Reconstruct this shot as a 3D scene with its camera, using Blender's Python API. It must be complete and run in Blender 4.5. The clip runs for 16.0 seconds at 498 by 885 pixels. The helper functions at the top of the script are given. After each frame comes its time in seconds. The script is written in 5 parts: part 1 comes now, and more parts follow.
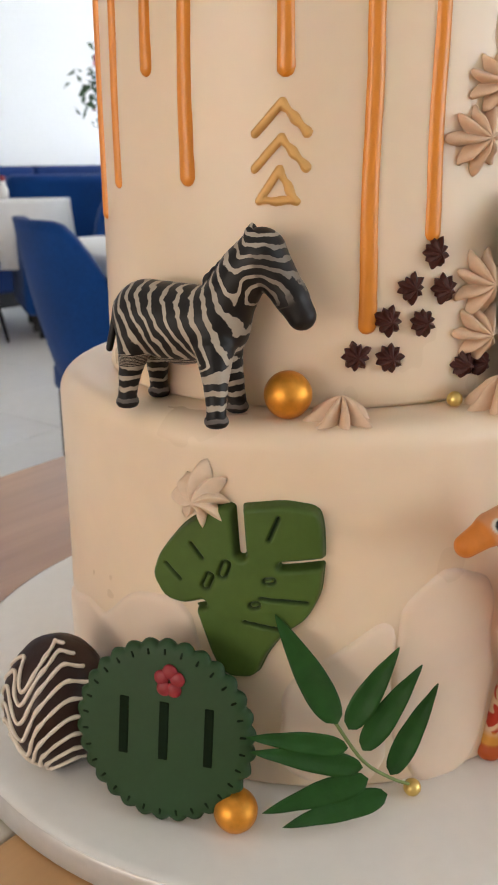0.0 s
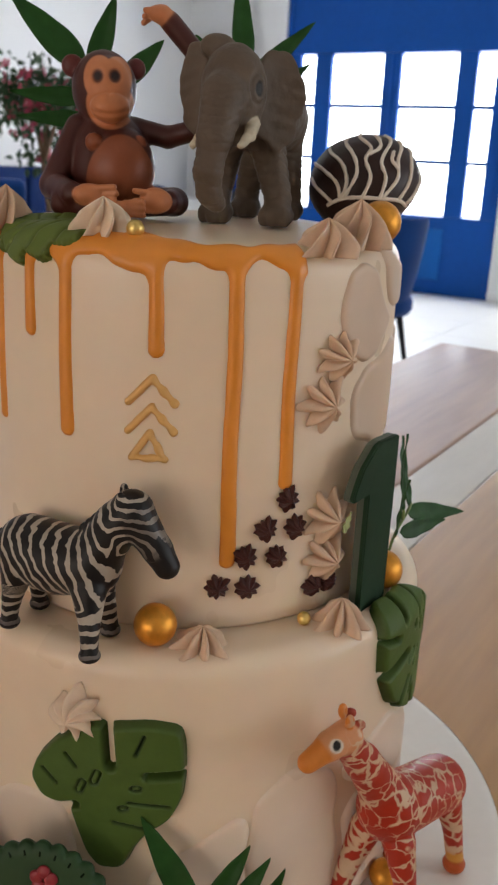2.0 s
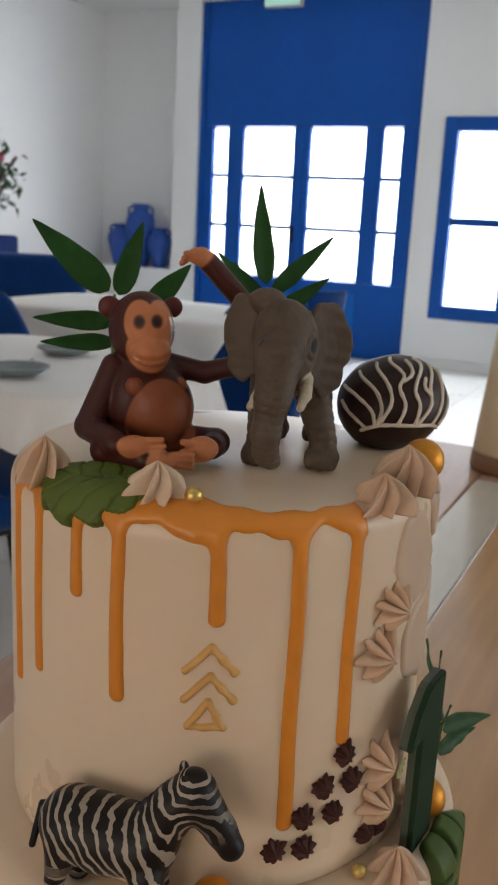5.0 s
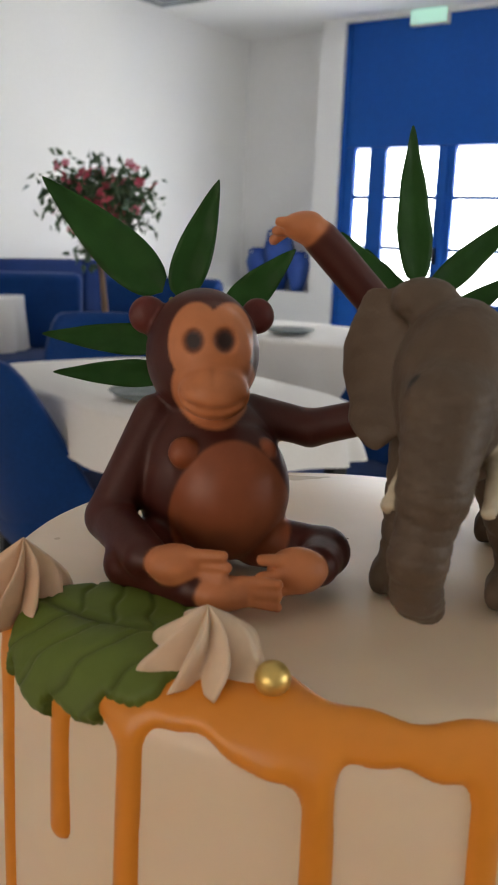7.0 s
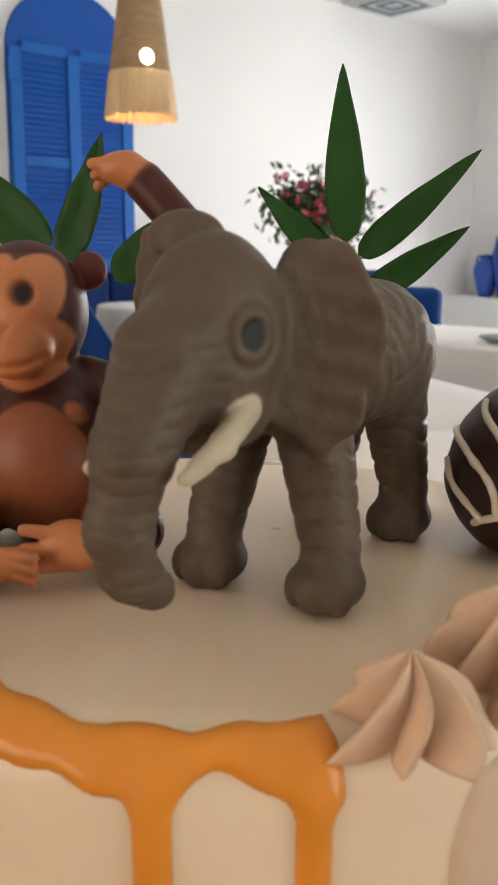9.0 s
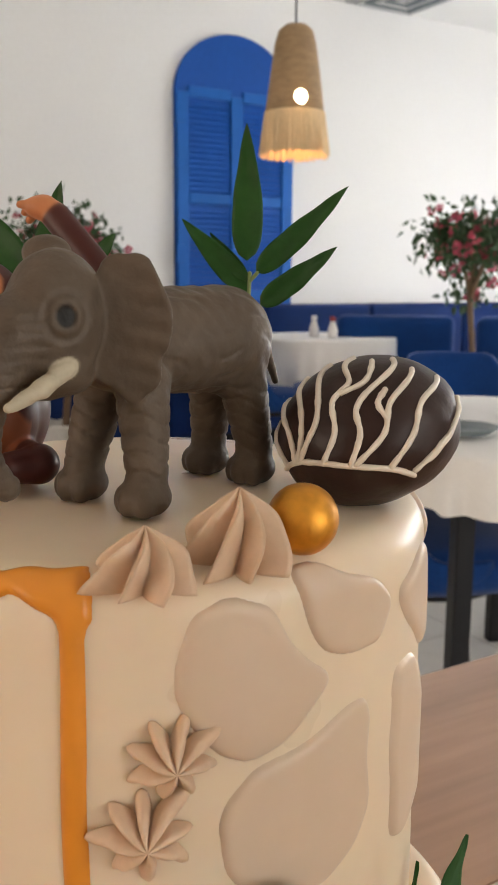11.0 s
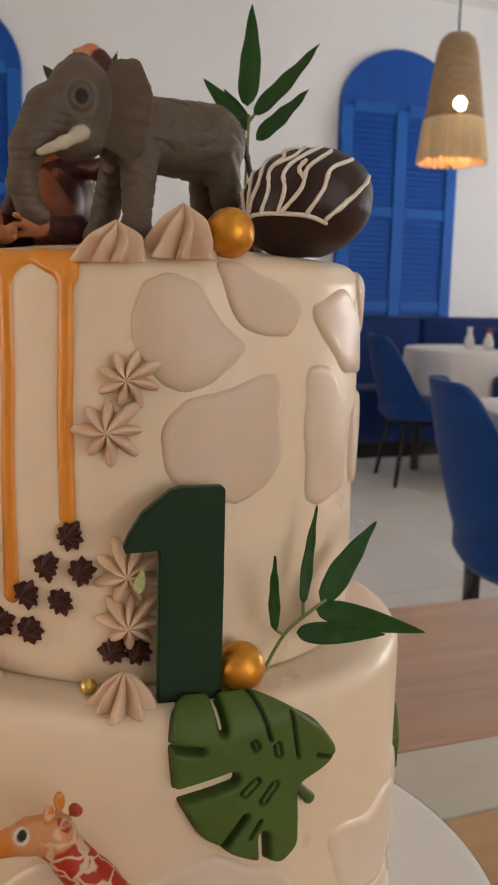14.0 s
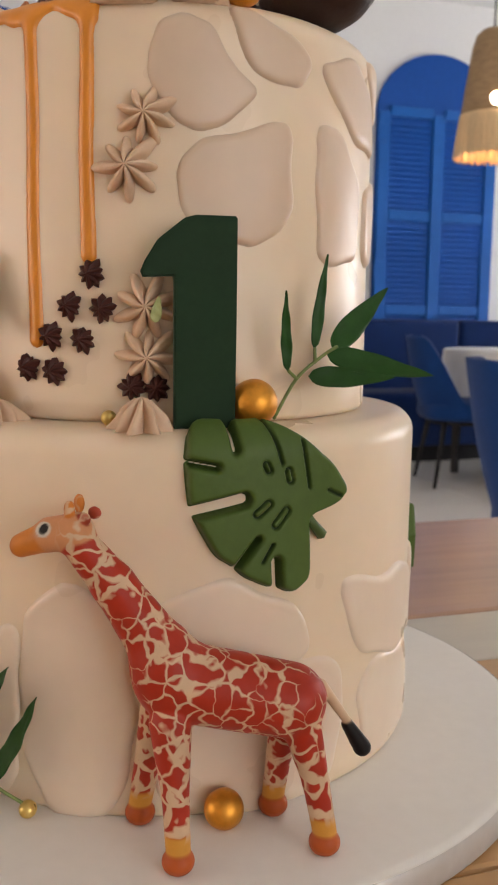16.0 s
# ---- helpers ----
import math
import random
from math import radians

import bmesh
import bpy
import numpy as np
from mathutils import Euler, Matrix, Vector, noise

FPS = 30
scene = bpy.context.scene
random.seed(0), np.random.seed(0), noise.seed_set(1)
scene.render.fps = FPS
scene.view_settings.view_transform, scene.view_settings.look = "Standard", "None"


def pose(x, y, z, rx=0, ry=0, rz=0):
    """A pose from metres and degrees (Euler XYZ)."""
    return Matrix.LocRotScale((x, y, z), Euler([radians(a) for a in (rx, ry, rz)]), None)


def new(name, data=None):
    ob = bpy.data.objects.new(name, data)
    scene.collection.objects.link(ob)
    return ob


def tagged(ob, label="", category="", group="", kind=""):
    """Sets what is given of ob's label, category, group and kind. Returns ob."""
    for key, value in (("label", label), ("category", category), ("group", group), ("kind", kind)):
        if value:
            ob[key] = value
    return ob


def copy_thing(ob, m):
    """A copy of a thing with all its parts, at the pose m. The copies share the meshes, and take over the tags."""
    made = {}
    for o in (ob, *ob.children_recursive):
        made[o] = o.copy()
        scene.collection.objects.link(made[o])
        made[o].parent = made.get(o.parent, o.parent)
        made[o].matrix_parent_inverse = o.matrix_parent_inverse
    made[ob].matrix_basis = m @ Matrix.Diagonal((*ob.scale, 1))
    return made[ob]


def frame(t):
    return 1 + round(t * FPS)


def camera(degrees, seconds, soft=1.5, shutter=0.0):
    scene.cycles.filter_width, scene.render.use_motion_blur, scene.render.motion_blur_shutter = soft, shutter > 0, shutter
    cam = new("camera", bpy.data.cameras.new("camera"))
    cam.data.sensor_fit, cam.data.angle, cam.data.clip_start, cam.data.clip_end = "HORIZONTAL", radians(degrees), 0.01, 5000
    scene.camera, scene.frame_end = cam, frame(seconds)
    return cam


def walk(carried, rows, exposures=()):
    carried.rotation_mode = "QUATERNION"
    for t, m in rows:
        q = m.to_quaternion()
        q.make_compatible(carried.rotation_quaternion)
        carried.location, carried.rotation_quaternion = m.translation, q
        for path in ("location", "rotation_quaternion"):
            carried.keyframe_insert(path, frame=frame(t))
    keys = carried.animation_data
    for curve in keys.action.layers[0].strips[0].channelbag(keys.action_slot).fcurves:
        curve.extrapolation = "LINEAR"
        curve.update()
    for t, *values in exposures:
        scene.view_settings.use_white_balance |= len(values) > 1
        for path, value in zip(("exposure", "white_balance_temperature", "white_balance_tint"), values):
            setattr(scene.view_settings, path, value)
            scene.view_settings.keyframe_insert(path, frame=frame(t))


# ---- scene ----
# ---------------------------------------------------------------- camera
cam = camera(31.1, 16.0, soft=1.6)
cam.data.dof.use_dof = True
cam.data.dof.focus_distance = 0.23
cam.data.dof.aperture_fstop = 62.0
PATH = [
    (0.0, -0.0260, -0.3612, 0.9700, 72.35, 0.24, 0.08),
    (0.5, -0.0129, -0.3575, 0.9917, 70.05, -0.38, -0.64),
    (1.0, -0.0022, -0.3581, 1.0140, 70.02, -1.04, -1.42),
    (1.5, -0.0045, -0.3634, 1.0349, 70.53, -1.68, -2.62),
    (2.0, -0.0167, -0.3711, 1.0561, 72.43, -2.62, -5.70),
    (2.5, -0.0280, -0.3766, 1.0696, 74.76, -2.93, -8.45),
    (3.0, -0.0336, -0.3786, 1.0827, 76.29, -2.57, -9.98),
    (5.5, -0.0648, -0.3014, 1.1179, 76.30, -2.90, -11.31),
    (6.0, -0.0585, -0.2557, 1.1123, 77.04, -2.67, -7.86),
    (6.5, -0.0449, -0.2194, 1.1061, 77.38, -2.48, -5.33),
    (7.0, -0.0351, -0.2018, 1.1009, 77.41, -2.20, -2.57),
    (7.5, -0.0184, -0.1951, 1.0956, 78.03, -1.80, -0.04),
    (8.0, -0.0011, -0.1878, 1.0906, 77.96, -1.28, 3.33),
    (8.5, 0.0229, -0.1817, 1.0920, 77.74, -1.16, 6.92),
    (9.0, 0.0425, -0.1782, 1.0903, 77.78, -0.60, 11.87),
    (9.5, 0.0678, -0.1819, 1.0871, 78.58, -0.48, 16.06),
    (10.0, 0.0872, -0.1890, 1.0873, 79.30, -0.21, 18.86),
    (12.5, 0.1780, -0.2613, 1.0699, 79.54, -1.18, 26.85),
    (13.0, 0.1937, -0.2695, 1.0560, 79.50, -1.15, 29.35),
    (13.5, 0.2112, -0.2749, 1.0373, 79.66, -1.07, 31.22),
    (14.0, 0.2242, -0.2765, 1.0163, 80.86, -1.36, 32.63),
    (14.5, 0.2356, -0.2734, 0.9923, 81.12, -1.46, 34.01),
    (15.0, 0.2420, -0.2734, 0.9683, 81.67, -1.32, 35.38),
    (15.5, 0.2450, -0.2828, 0.9514, 81.88, -1.10, 35.56),
    (16.0, 0.2469, -0.2918, 0.9284, 81.97, -0.77, 35.12),
]
EXPOSURES = [(0.0, -0.46, 6660, 11), (1.0, -0.76, 6760, 13), (1.5, -0.88, 6760, 14), (3.0, -1.30, 6610, 12), (5.5, -1.30, 6860, 12), (7.0, -1.12, 7160, 13), (8.0, -0.70, 7460, 14), (9.0, -0.62, 7460, 14), (10.0, -0.56, 7460, 14), (12.5, -0.90, 7560, 15), (14.5, -1.02, 7560, 18), (16.0, -0.82, 7360, 18)]
walk(cam, [(t, pose(x, y, z, rx, ry, rz)) for t, x, y, z, rx, ry, rz in PATH], EXPOSURES)

# ---------------------------------------------------------------- the room's frame: x along the door wall, y out through it
ROOM = pose(0.1, 9.0, 0, 0, 0, -36.87)
CEIL = 3.05

# ---------------------------------------------------------------- world and lights
world = bpy.data.worlds.new("sky")
scene.world = world
world.use_nodes = True
wn = world.node_tree
sky = wn.nodes.new("ShaderNodeTexSky")
sky.sky_type, sky.sun_disc = "NISHITA", False
sky.sun_elevation, sky.sun_rotation = radians(48), radians(-30)
wn.nodes["Background"].inputs[1].default_value = 0.12
wn.links.new(sky.outputs[0], wn.nodes["Background"].inputs[0])


def area_lamp(name, m, sx, sy, watts, colour):
    data = bpy.data.lights.new(name, "AREA")
    data.shape, data.size, data.size_y, data.energy, data.color = "RECTANGLE", sx, sy, watts, colour
    ob = new(name, data)
    ob.matrix_world = m
    return ob


DAY = (0.86, 0.94, 1.0)
WARM = (1.0, 0.66, 0.40)
# daylight through the door panes and the window beside it
area_lamp("door_daylight", ROOM @ pose(2.32, 0.10, 1.3, -90, 0, 0), 1.9, 1.3, 190, DAY)
area_lamp("window_daylight", ROOM @ pose(4.15, 0.10, 1.25, -90, 0, 0), 1.1, 1.5, 100, DAY)
# warm fill added behind the camera, daylight added at side windows, both unseen
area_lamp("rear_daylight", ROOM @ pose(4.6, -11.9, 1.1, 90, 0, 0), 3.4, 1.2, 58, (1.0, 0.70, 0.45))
area_lamp("side_daylight", ROOM @ pose(9.9, -5.0, 1.6, 90, 0, 90), 3.6, 1.9, 78, DAY)

# ---------------------------------------------------------------- materials


def mat(name, base, rough=0.6, metal=0.0, grain=60.0, vary=0.12, bump=0.1, spec=0.5, coat=0.0, sheen=0.0, sss=0.0, stain=6.0, stretch=(1, 1, 1)):
    """A procedural surface: two scales of colour variation and a fine relief, in metres of the object's own space."""
    m = bpy.data.materials.new(name)
    m.use_nodes = True
    n, l = m.node_tree.nodes, m.node_tree.links
    b = n["Principled BSDF"]
    co = n.new("ShaderNodeTexCoord")
    mp = n.new("ShaderNodeMapping")
    mp.inputs["Scale"].default_value = stretch
    l.new(co.outputs["Object"], mp.inputs[0])
    fine, broad = n.new("ShaderNodeTexNoise"), n.new("ShaderNodeTexNoise")
    fine.inputs["Scale"].default_value, fine.inputs["Detail"].default_value = grain, 6
    broad.inputs["Scale"].default_value, broad.inputs["Detail"].default_value = stain, 3
    for t in (fine, broad):
        l.new(mp.outputs[0], t.inputs["Vector"])
    add = n.new("ShaderNodeMath")
    add.operation = "ADD"
    l.new(fine.outputs[0], add.inputs[0])
    l.new(broad.outputs[0], add.inputs[1])
    ramp = n.new("ShaderNodeMapRange")
    ramp.inputs[1].default_value, ramp.inputs[2].default_value = 0.2, 1.8
    ramp.inputs[3].default_value, ramp.inputs[4].default_value = max(1 - 2 * vary, 0.1), 1 + 2 * vary
    l.new(add.outputs[0], ramp.inputs[0])
    mul = n.new("ShaderNodeVectorMath")
    mul.operation = "MULTIPLY"
    mul.inputs[0].default_value = base[:3]
    l.new(ramp.outputs[0], mul.inputs[1])
    l.new(mul.outputs[0], b.inputs["Base Color"])
    rr = n.new("ShaderNodeMapRange")
    rr.inputs[1].default_value, rr.inputs[2].default_value = 0.0, 1.0
    rr.inputs[3].default_value, rr.inputs[4].default_value = max(rough - 0.12, 0.02), min(rough + 0.12, 1)
    l.new(broad.outputs[0], rr.inputs[0])
    l.new(rr.outputs[0], b.inputs["Roughness"])
    if bump:
        bp = n.new("ShaderNodeBump")
        bp.inputs["Strength"].default_value, bp.inputs["Distance"].default_value = bump, 0.3 / grain
        l.new(fine.outputs[0], bp.inputs["Height"])
        l.new(bp.outputs[0], b.inputs["Normal"])
    b.inputs["Metallic"].default_value = metal
    b.inputs["Specular IOR Level"].default_value = spec
    b.inputs["Coat Weight"].default_value = coat
    b.inputs["Coat Roughness"].default_value = 0.15
    b.inputs["Sheen Weight"].default_value = sheen
    if sss:
        b.inputs["Subsurface Weight"].default_value = sss
        b.inputs["Subsurface Radius"].default_value = (1.0, 0.6, 0.35)
        b.inputs["Subsurface Scale"].default_value = 0.004
    return m


def tinted(name, rough, spec=0.5, coat=0.0, grain=300.0, vary=0.1, bump=0.12):
    """Modelling paste; kneaded-in colour and any crease shade sit in a mesh attribute."""
    m = mat(name, (1, 1, 1), rough, 0, grain, vary, bump, spec, coat, stain=60)
    n, l = m.node_tree.nodes, m.node_tree.links
    at = n.new("ShaderNodeAttribute")
    at.attribute_name = "tint"
    mul = [x for x in n if x.bl_idname == "ShaderNodeVectorMath"][0]
    l.new(at.outputs["Color"], mul.inputs[0])
    return m


FONDANT = mat("cream_fondant", (0.82, 0.65, 0.475), 0.31, grain=90, vary=0.03, bump=0.03, spec=0.4, stain=25, sss=0.25)
PANEL = mat("beige_fondant", (0.68, 0.51, 0.375), 0.36, grain=90, vary=0.04, bump=0.03, spec=0.4, stain=25, sss=0.2)
CARAMEL = mat("caramel_drip", (0.74, 0.26, 0.030), 0.34, grain=120, vary=0.08, bump=0.03, spec=0.4, coat=0.12, stain=30)
BUTTER = mat("beige_buttercream", (0.68, 0.47, 0.32), 0.55, grain=500, vary=0.07, bump=0.12, stain=60, sss=0.15)
BUTTER_PALE = mat("pale_buttercream", (0.76, 0.58, 0.42), 0.55, grain=500, vary=0.06, bump=0.12, stain=60, sss=0.15)
CHOCO = mat("dark_chocolate", (0.028, 0.011, 0.008), 0.42, spec=0.3, grain=260, vary=0.25, bump=0.2, stain=50)
CHOCO_STAR = mat("chocolate_cream", (0.060, 0.014, 0.010), 0.5, spec=0.3, grain=600, vary=0.2, bump=0.15, stain=80)
DRIZZLE = mat("white_chocolate", (0.75, 0.66, 0.55), 0.4, grain=400, vary=0.06, bump=0.05)
GOLD = mat("gold_pearl", (0.66, 0.28, 0.035), 0.40, metal=0.75, grain=350, vary=0.22, bump=0.12, stain=90)
GOLD_SMALL = mat("pale_gold_pearl", (0.70, 0.50, 0.16), 0.3, metal=0.7, grain=400, vary=0.2, bump=0.08, stain=90)
BOARD = mat("white_cake_board", (0.86, 0.83, 0.78), 0.45, grain=160, vary=0.03, bump=0.06, stain=14)
BOARD_EDGE = mat("silver_board_edge", (0.62, 0.60, 0.58), 0.4, metal=0.3, grain=200, vary=0.08, bump=0.1)
NUMBER = mat("green_card", (0.011, 0.036, 0.015), 0.75, grain=500, vary=0.14, bump=0.12, spec=0.25, stain=40)
NUMBER_SIDE = mat("grey_foam_edge", (0.07, 0.085, 0.06), 0.7, grain=300, vary=0.1, bump=0.1)
DISC = mat("dark_green_fondant", (0.017, 0.054, 0.016), 0.55, grain=260, vary=0.12, bump=0.08, spec=0.35, stain=40)
DISC_MARK = mat("pressed_letters", (0.006, 0.014, 0.006), 0.8, spec=0.1, grain=300, vary=0.1)
RED_FLOWER = mat("red_fondant", (0.28, 0.018, 0.025), 0.5, grain=300, vary=0.12, bump=0.1)
SILK = mat("silk_leaf", (0.014, 0.066, 0.010), 0.5, grain=220, vary=0.25, bump=0.15, spec=0.22, stain=40)
STEM = mat("leaf_stem", (0.16, 0.22, 0.06), 0.5, grain=200, vary=0.2)
LEAF_PASTE = tinted("leaf_fondant", 0.5, 0.28)
FIG_MATT = tinted("figure_paste", 0.52, 0.28, grain=190, vary=0.16, bump=0.5)
FIG_GLOSS = tinted("glossy_figure_paste", 0.43, 0.35)
WALL = mat("white_plaster", (0.80, 0.80, 0.79), 0.85, grain=40, vary=0.03, bump=0.06, stain=0.8)
CEILING = mat("white_ceiling_paint", (0.82, 0.82, 0.81), 0.9, grain=40, vary=0.02, bump=0.03, stain=0.6)
FLOOR = mat("pale_stone_floor", (0.80, 0.79, 0.76), 0.32, grain=18, vary=0.05, bump=0.02, stain=1.4)
GROUT = mat("floor_joint", (0.48, 0.47, 0.45), 0.8, grain=60, vary=0.05)
BLUE = mat("blue_door_paint", (0.0012, 0.072, 0.34), 0.5, grain=30, vary=0.10, bump=0.04, spec=0.2, stain=2.0)
BLUE_LIGHT = mat("blue_rail_paint", (0.003, 0.11, 0.42), 0.5, grain=30, vary=0.08, bump=0.04, spec=0.2, stain=2.0)
VELVET = mat("blue_velvet", (0.002, 0.038, 0.17), 0.85, grain=120, vary=0.22, bump=0.1, spec=0.15, sheen=0.12, stain=6)
NAVY = mat("navy_velvet", (0.002, 0.020, 0.100), 0.85, grain=120, vary=0.2, bump=0.1, spec=0.15, sheen=0.1, stain=5)
LINEN = mat("white_tablecloth", (0.80, 0.79, 0.77), 0.9, grain=160, vary=0.04, bump=0.08, sheen=0.2, stain=4)
BLACK_METAL = mat("black_metal", (0.012, 0.012, 0.014), 0.45, metal=0.5, grain=90, vary=0.15)
PLATE = mat("grey_plate", (0.16, 0.20, 0.21), 0.35, grain=60, vary=0.2, coat=0.3)
WICKER = mat("woven_straw", (0.34, 0.22, 0.12), 0.8, grain=160, vary=0.3, bump=0.5, stain=20, stretch=(1, 1, 2.5))
FRINGE = mat("raffia_fringe", (0.76, 0.54, 0.31), 0.8, grain=120, vary=0.25, bump=0.3, stretch=(3, 3, 0.3))
VASE = mat("blue_glazed_clay", (0.012, 0.07, 0.33), 0.5, grain=30, vary=0.2, bump=0.2, stain=5)
FOLIAGE = mat("tree_leaf", (0.030, 0.075, 0.025), 0.6, grain=40, vary=0.35, bump=0.1, stain=8)
BLOOM = mat("pink_blossom", (0.50, 0.06, 0.11), 0.6, grain=60, vary=0.25, stain=10)
BARK = mat("bark", (0.16, 0.10, 0.06), 0.9, grain=60, vary=0.3, bump=0.5, stretch=(1, 1, 0.3))
POT = mat("clay_pot", (0.5, 0.48, 0.45), 0.7, grain=50, vary=0.1)
WOOD_PINK = mat("rose_oak", (0.46, 0.27, 0.18), 0.34, grain=90, vary=0.22, bump=0.05, coat=0.25, stain=9, stretch=(1, 0.07, 1))
WOOD_GOLD = mat("honey_oak", (0.52, 0.29, 0.12), 0.34, grain=90, vary=0.2, bump=0.05, coat=0.25, stain=9, stretch=(1, 0.07, 1))
INLAY = mat("pale_inlay", (0.60, 0.55, 0.46), 0.36, grain=90, vary=0.08, bump=0.04, coat=0.25, stain=9, stretch=(1, 0.2, 1))
VENT = mat("vent_metal", (0.55, 0.56, 0.57), 0.5, metal=0.4, grain=60, vary=0.1)
CERAMIC = mat("white_ceramic", (0.75, 0.73, 0.70), 0.3, grain=60, vary=0.05)


def glow(name, colour, strength):
    m = bpy.data.materials.new(name)
    m.use_nodes = True
    b = m.node_tree.nodes["Principled BSDF"]
    b.inputs["Base Color"].default_value = (*colour, 1)
    b.inputs["Emission Color"].default_value = (*colour, 1)
    b.inputs["Emission Strength"].default_value = strength
    return m


BULB = glow("lit_bulb", (1.0, 0.80, 0.55), 25)
OUTSIDE = glow("bright_outdoors", (0.92, 0.97, 1.0), 3.2)
EXIT = glow("exit_sign_face", (0.45, 0.85, 0.70), 0.9)


def glass(name):
    m = bpy.data.materials.new(name)
    m.use_nodes = True
    b = m.node_tree.nodes["Principled BSDF"]
    b.inputs["Transmission Weight"].default_value = 1.0
    b.inputs["Roughness"].default_value = 0.02
    b.inputs["IOR"].default_value = 1.1
    return m


GLASS = glass("window_glass")

# ---------------------------------------------------------------- mesh helpers


def thing(name, label, category, m=None, group="", kind=""):
    ob = new(name)
    ob.empty_display_size = 0.05
    if m is not None:
        ob.matrix_world = m
    return tagged(ob, label, category, group, kind)


def finish(name, me, material, parent=None, label="", smooth=True):
    ob = new(name, me)
    for mt in material if isinstance(material, (list, tuple)) else [material]:
        me.materials.append(mt)
    if smooth:
        me.polygons.foreach_set("use_smooth", [True] * len(me.polygons))
    if parent is not None:
        ob.parent = parent
    if label:
        ob["label"] = label
    return ob


def part(name, bm, material, parent=None, label="", smooth=False):
    """Links a bmesh as one mesh object under a thing or a part."""
    me = bpy.data.meshes.new(name)
    bmesh.ops.recalc_face_normals(bm, faces=bm.faces)
    bm.to_mesh(me)
    bm.free()
    return finish(name, me, material, parent, label, smooth)


def part_np(name, verts, faces, material, parent=None, label="", smooth=True, attrs=()):
    me = bpy.data.meshes.new(name)
    me.from_pydata(np.asarray(verts, float).tolist(), [], [list(map(int, f)) for f in faces])
    me.update()
    for key, values in attrs:
        if values.ndim == 2:
            a = me.color_attributes.new(key, "FLOAT_COLOR", "POINT")
            a.data.foreach_set("color", np.c_[values, np.ones(len(values))].astype(np.float32).ravel())
        else:
            a = me.attributes.new(key, "FLOAT", "POINT")
            a.data.foreach_set("value", values.astype(np.float32))
    return finish(name, me, material, parent, label, smooth)


def box(bm, x0, y0, z0, x1, y1, z1, bevel=0.0, seg=2):
    vs = bmesh.ops.create_cube(bm, size=1, matrix=Matrix.Translation(((x0 + x1) / 2, (y0 + y1) / 2, (z0 + z1) / 2)) @ Matrix.Diagonal((x1 - x0, y1 - y0, z1 - z0, 1)))["verts"]
    if bevel:
        es = list({e for v in vs for e in v.link_edges})
        bmesh.ops.bevel(bm, geom=es, offset=bevel, segments=seg, affect="EDGES", profile=0.5)
    return vs


def box_part(name, dims, material, parent=None, label="", bevel=0.0, seg=2):
    bm = bmesh.new()
    box(bm, *dims, bevel, seg)
    return part(name, bm, material, parent, label, smooth=bevel > 0.015)


def grid_faces(rows, cols, wrap=False):
    """Quads of a grid of rows x cols vertices; wrap closes the columns."""
    r, c = np.meshgrid(np.arange(rows - 1), np.arange(cols if wrap else cols - 1), indexing="ij")
    d = (c + 1) % cols
    return np.stack([r * cols + c, r * cols + d, (r + 1) * cols + d, (r + 1) * cols + c], -1).reshape(-1, 4)


def lathe(profile, n=48, wave=None):
    """Revolves (radius, height) pairs round z."""
    th = np.linspace(0, 2 * np.pi, n, endpoint=False)
    prof = np.array(profile, float)
    v = np.zeros((len(prof), n, 3))
    r = prof[:, :1] * np.ones((1, n))
    if wave is not None:
        r = r * wave(th[None, :], np.linspace(0, 1, len(prof))[:, None])
    v[..., 0], v[..., 1], v[..., 2] = r * np.cos(th), r * np.sin(th), prof[:, 1:]
    return v.reshape(-1, 3), grid_faces(len(prof), n, True)


def tube(points, radii, n=8, flat=1.0):
    """A swept round section along points, with rounded ends."""
    p = np.array(points, float)
    r = np.broadcast_to(np.array(radii, float), (len(p),)).copy()
    t = np.gradient(p, axis=0)
    t /= np.linalg.norm(t, axis=1, keepdims=True) + 1e-12
    p = np.vstack([p[0] - t[0] * r[0] * 0.7, p, p[-1] + t[-1] * r[-1] * 0.7])
    t = np.vstack([t[0], t, t[-1]])
    r = np.r_[r[0] * 0.25, r, r[-1] * 0.25]
    up = np.array([0.0, 0.0, 1.0]) if abs(t[:, 2]).mean() < 0.8 else np.array([0.0, 1.0, 0.0])
    a = np.cross(t, up)
    a /= np.linalg.norm(a, axis=1, keepdims=True) + 1e-12
    b = np.cross(a, t)
    th = np.linspace(0, 2 * np.pi, n, endpoint=False)
    v = p[:, None] + r[:, None, None] * (a[:, None] * np.cos(th)[None, :, None] + flat * b[:, None] * np.sin(th)[None, :, None])
    f = grid_faces(len(p), n, True).tolist()
    f.append(list(range(n))[::-1])
    f.append([(len(p) - 1) * n + i for i in range(n)])
    return v.reshape(-1, 3), f


def joined(pieces):
    vs, fs, k = [], [], 0
    for v, f in pieces:
        vs.append(v)
        fs += [[int(i) + k for i in q] for q in f]
        k += len(v)
    return np.vstack(vs), fs


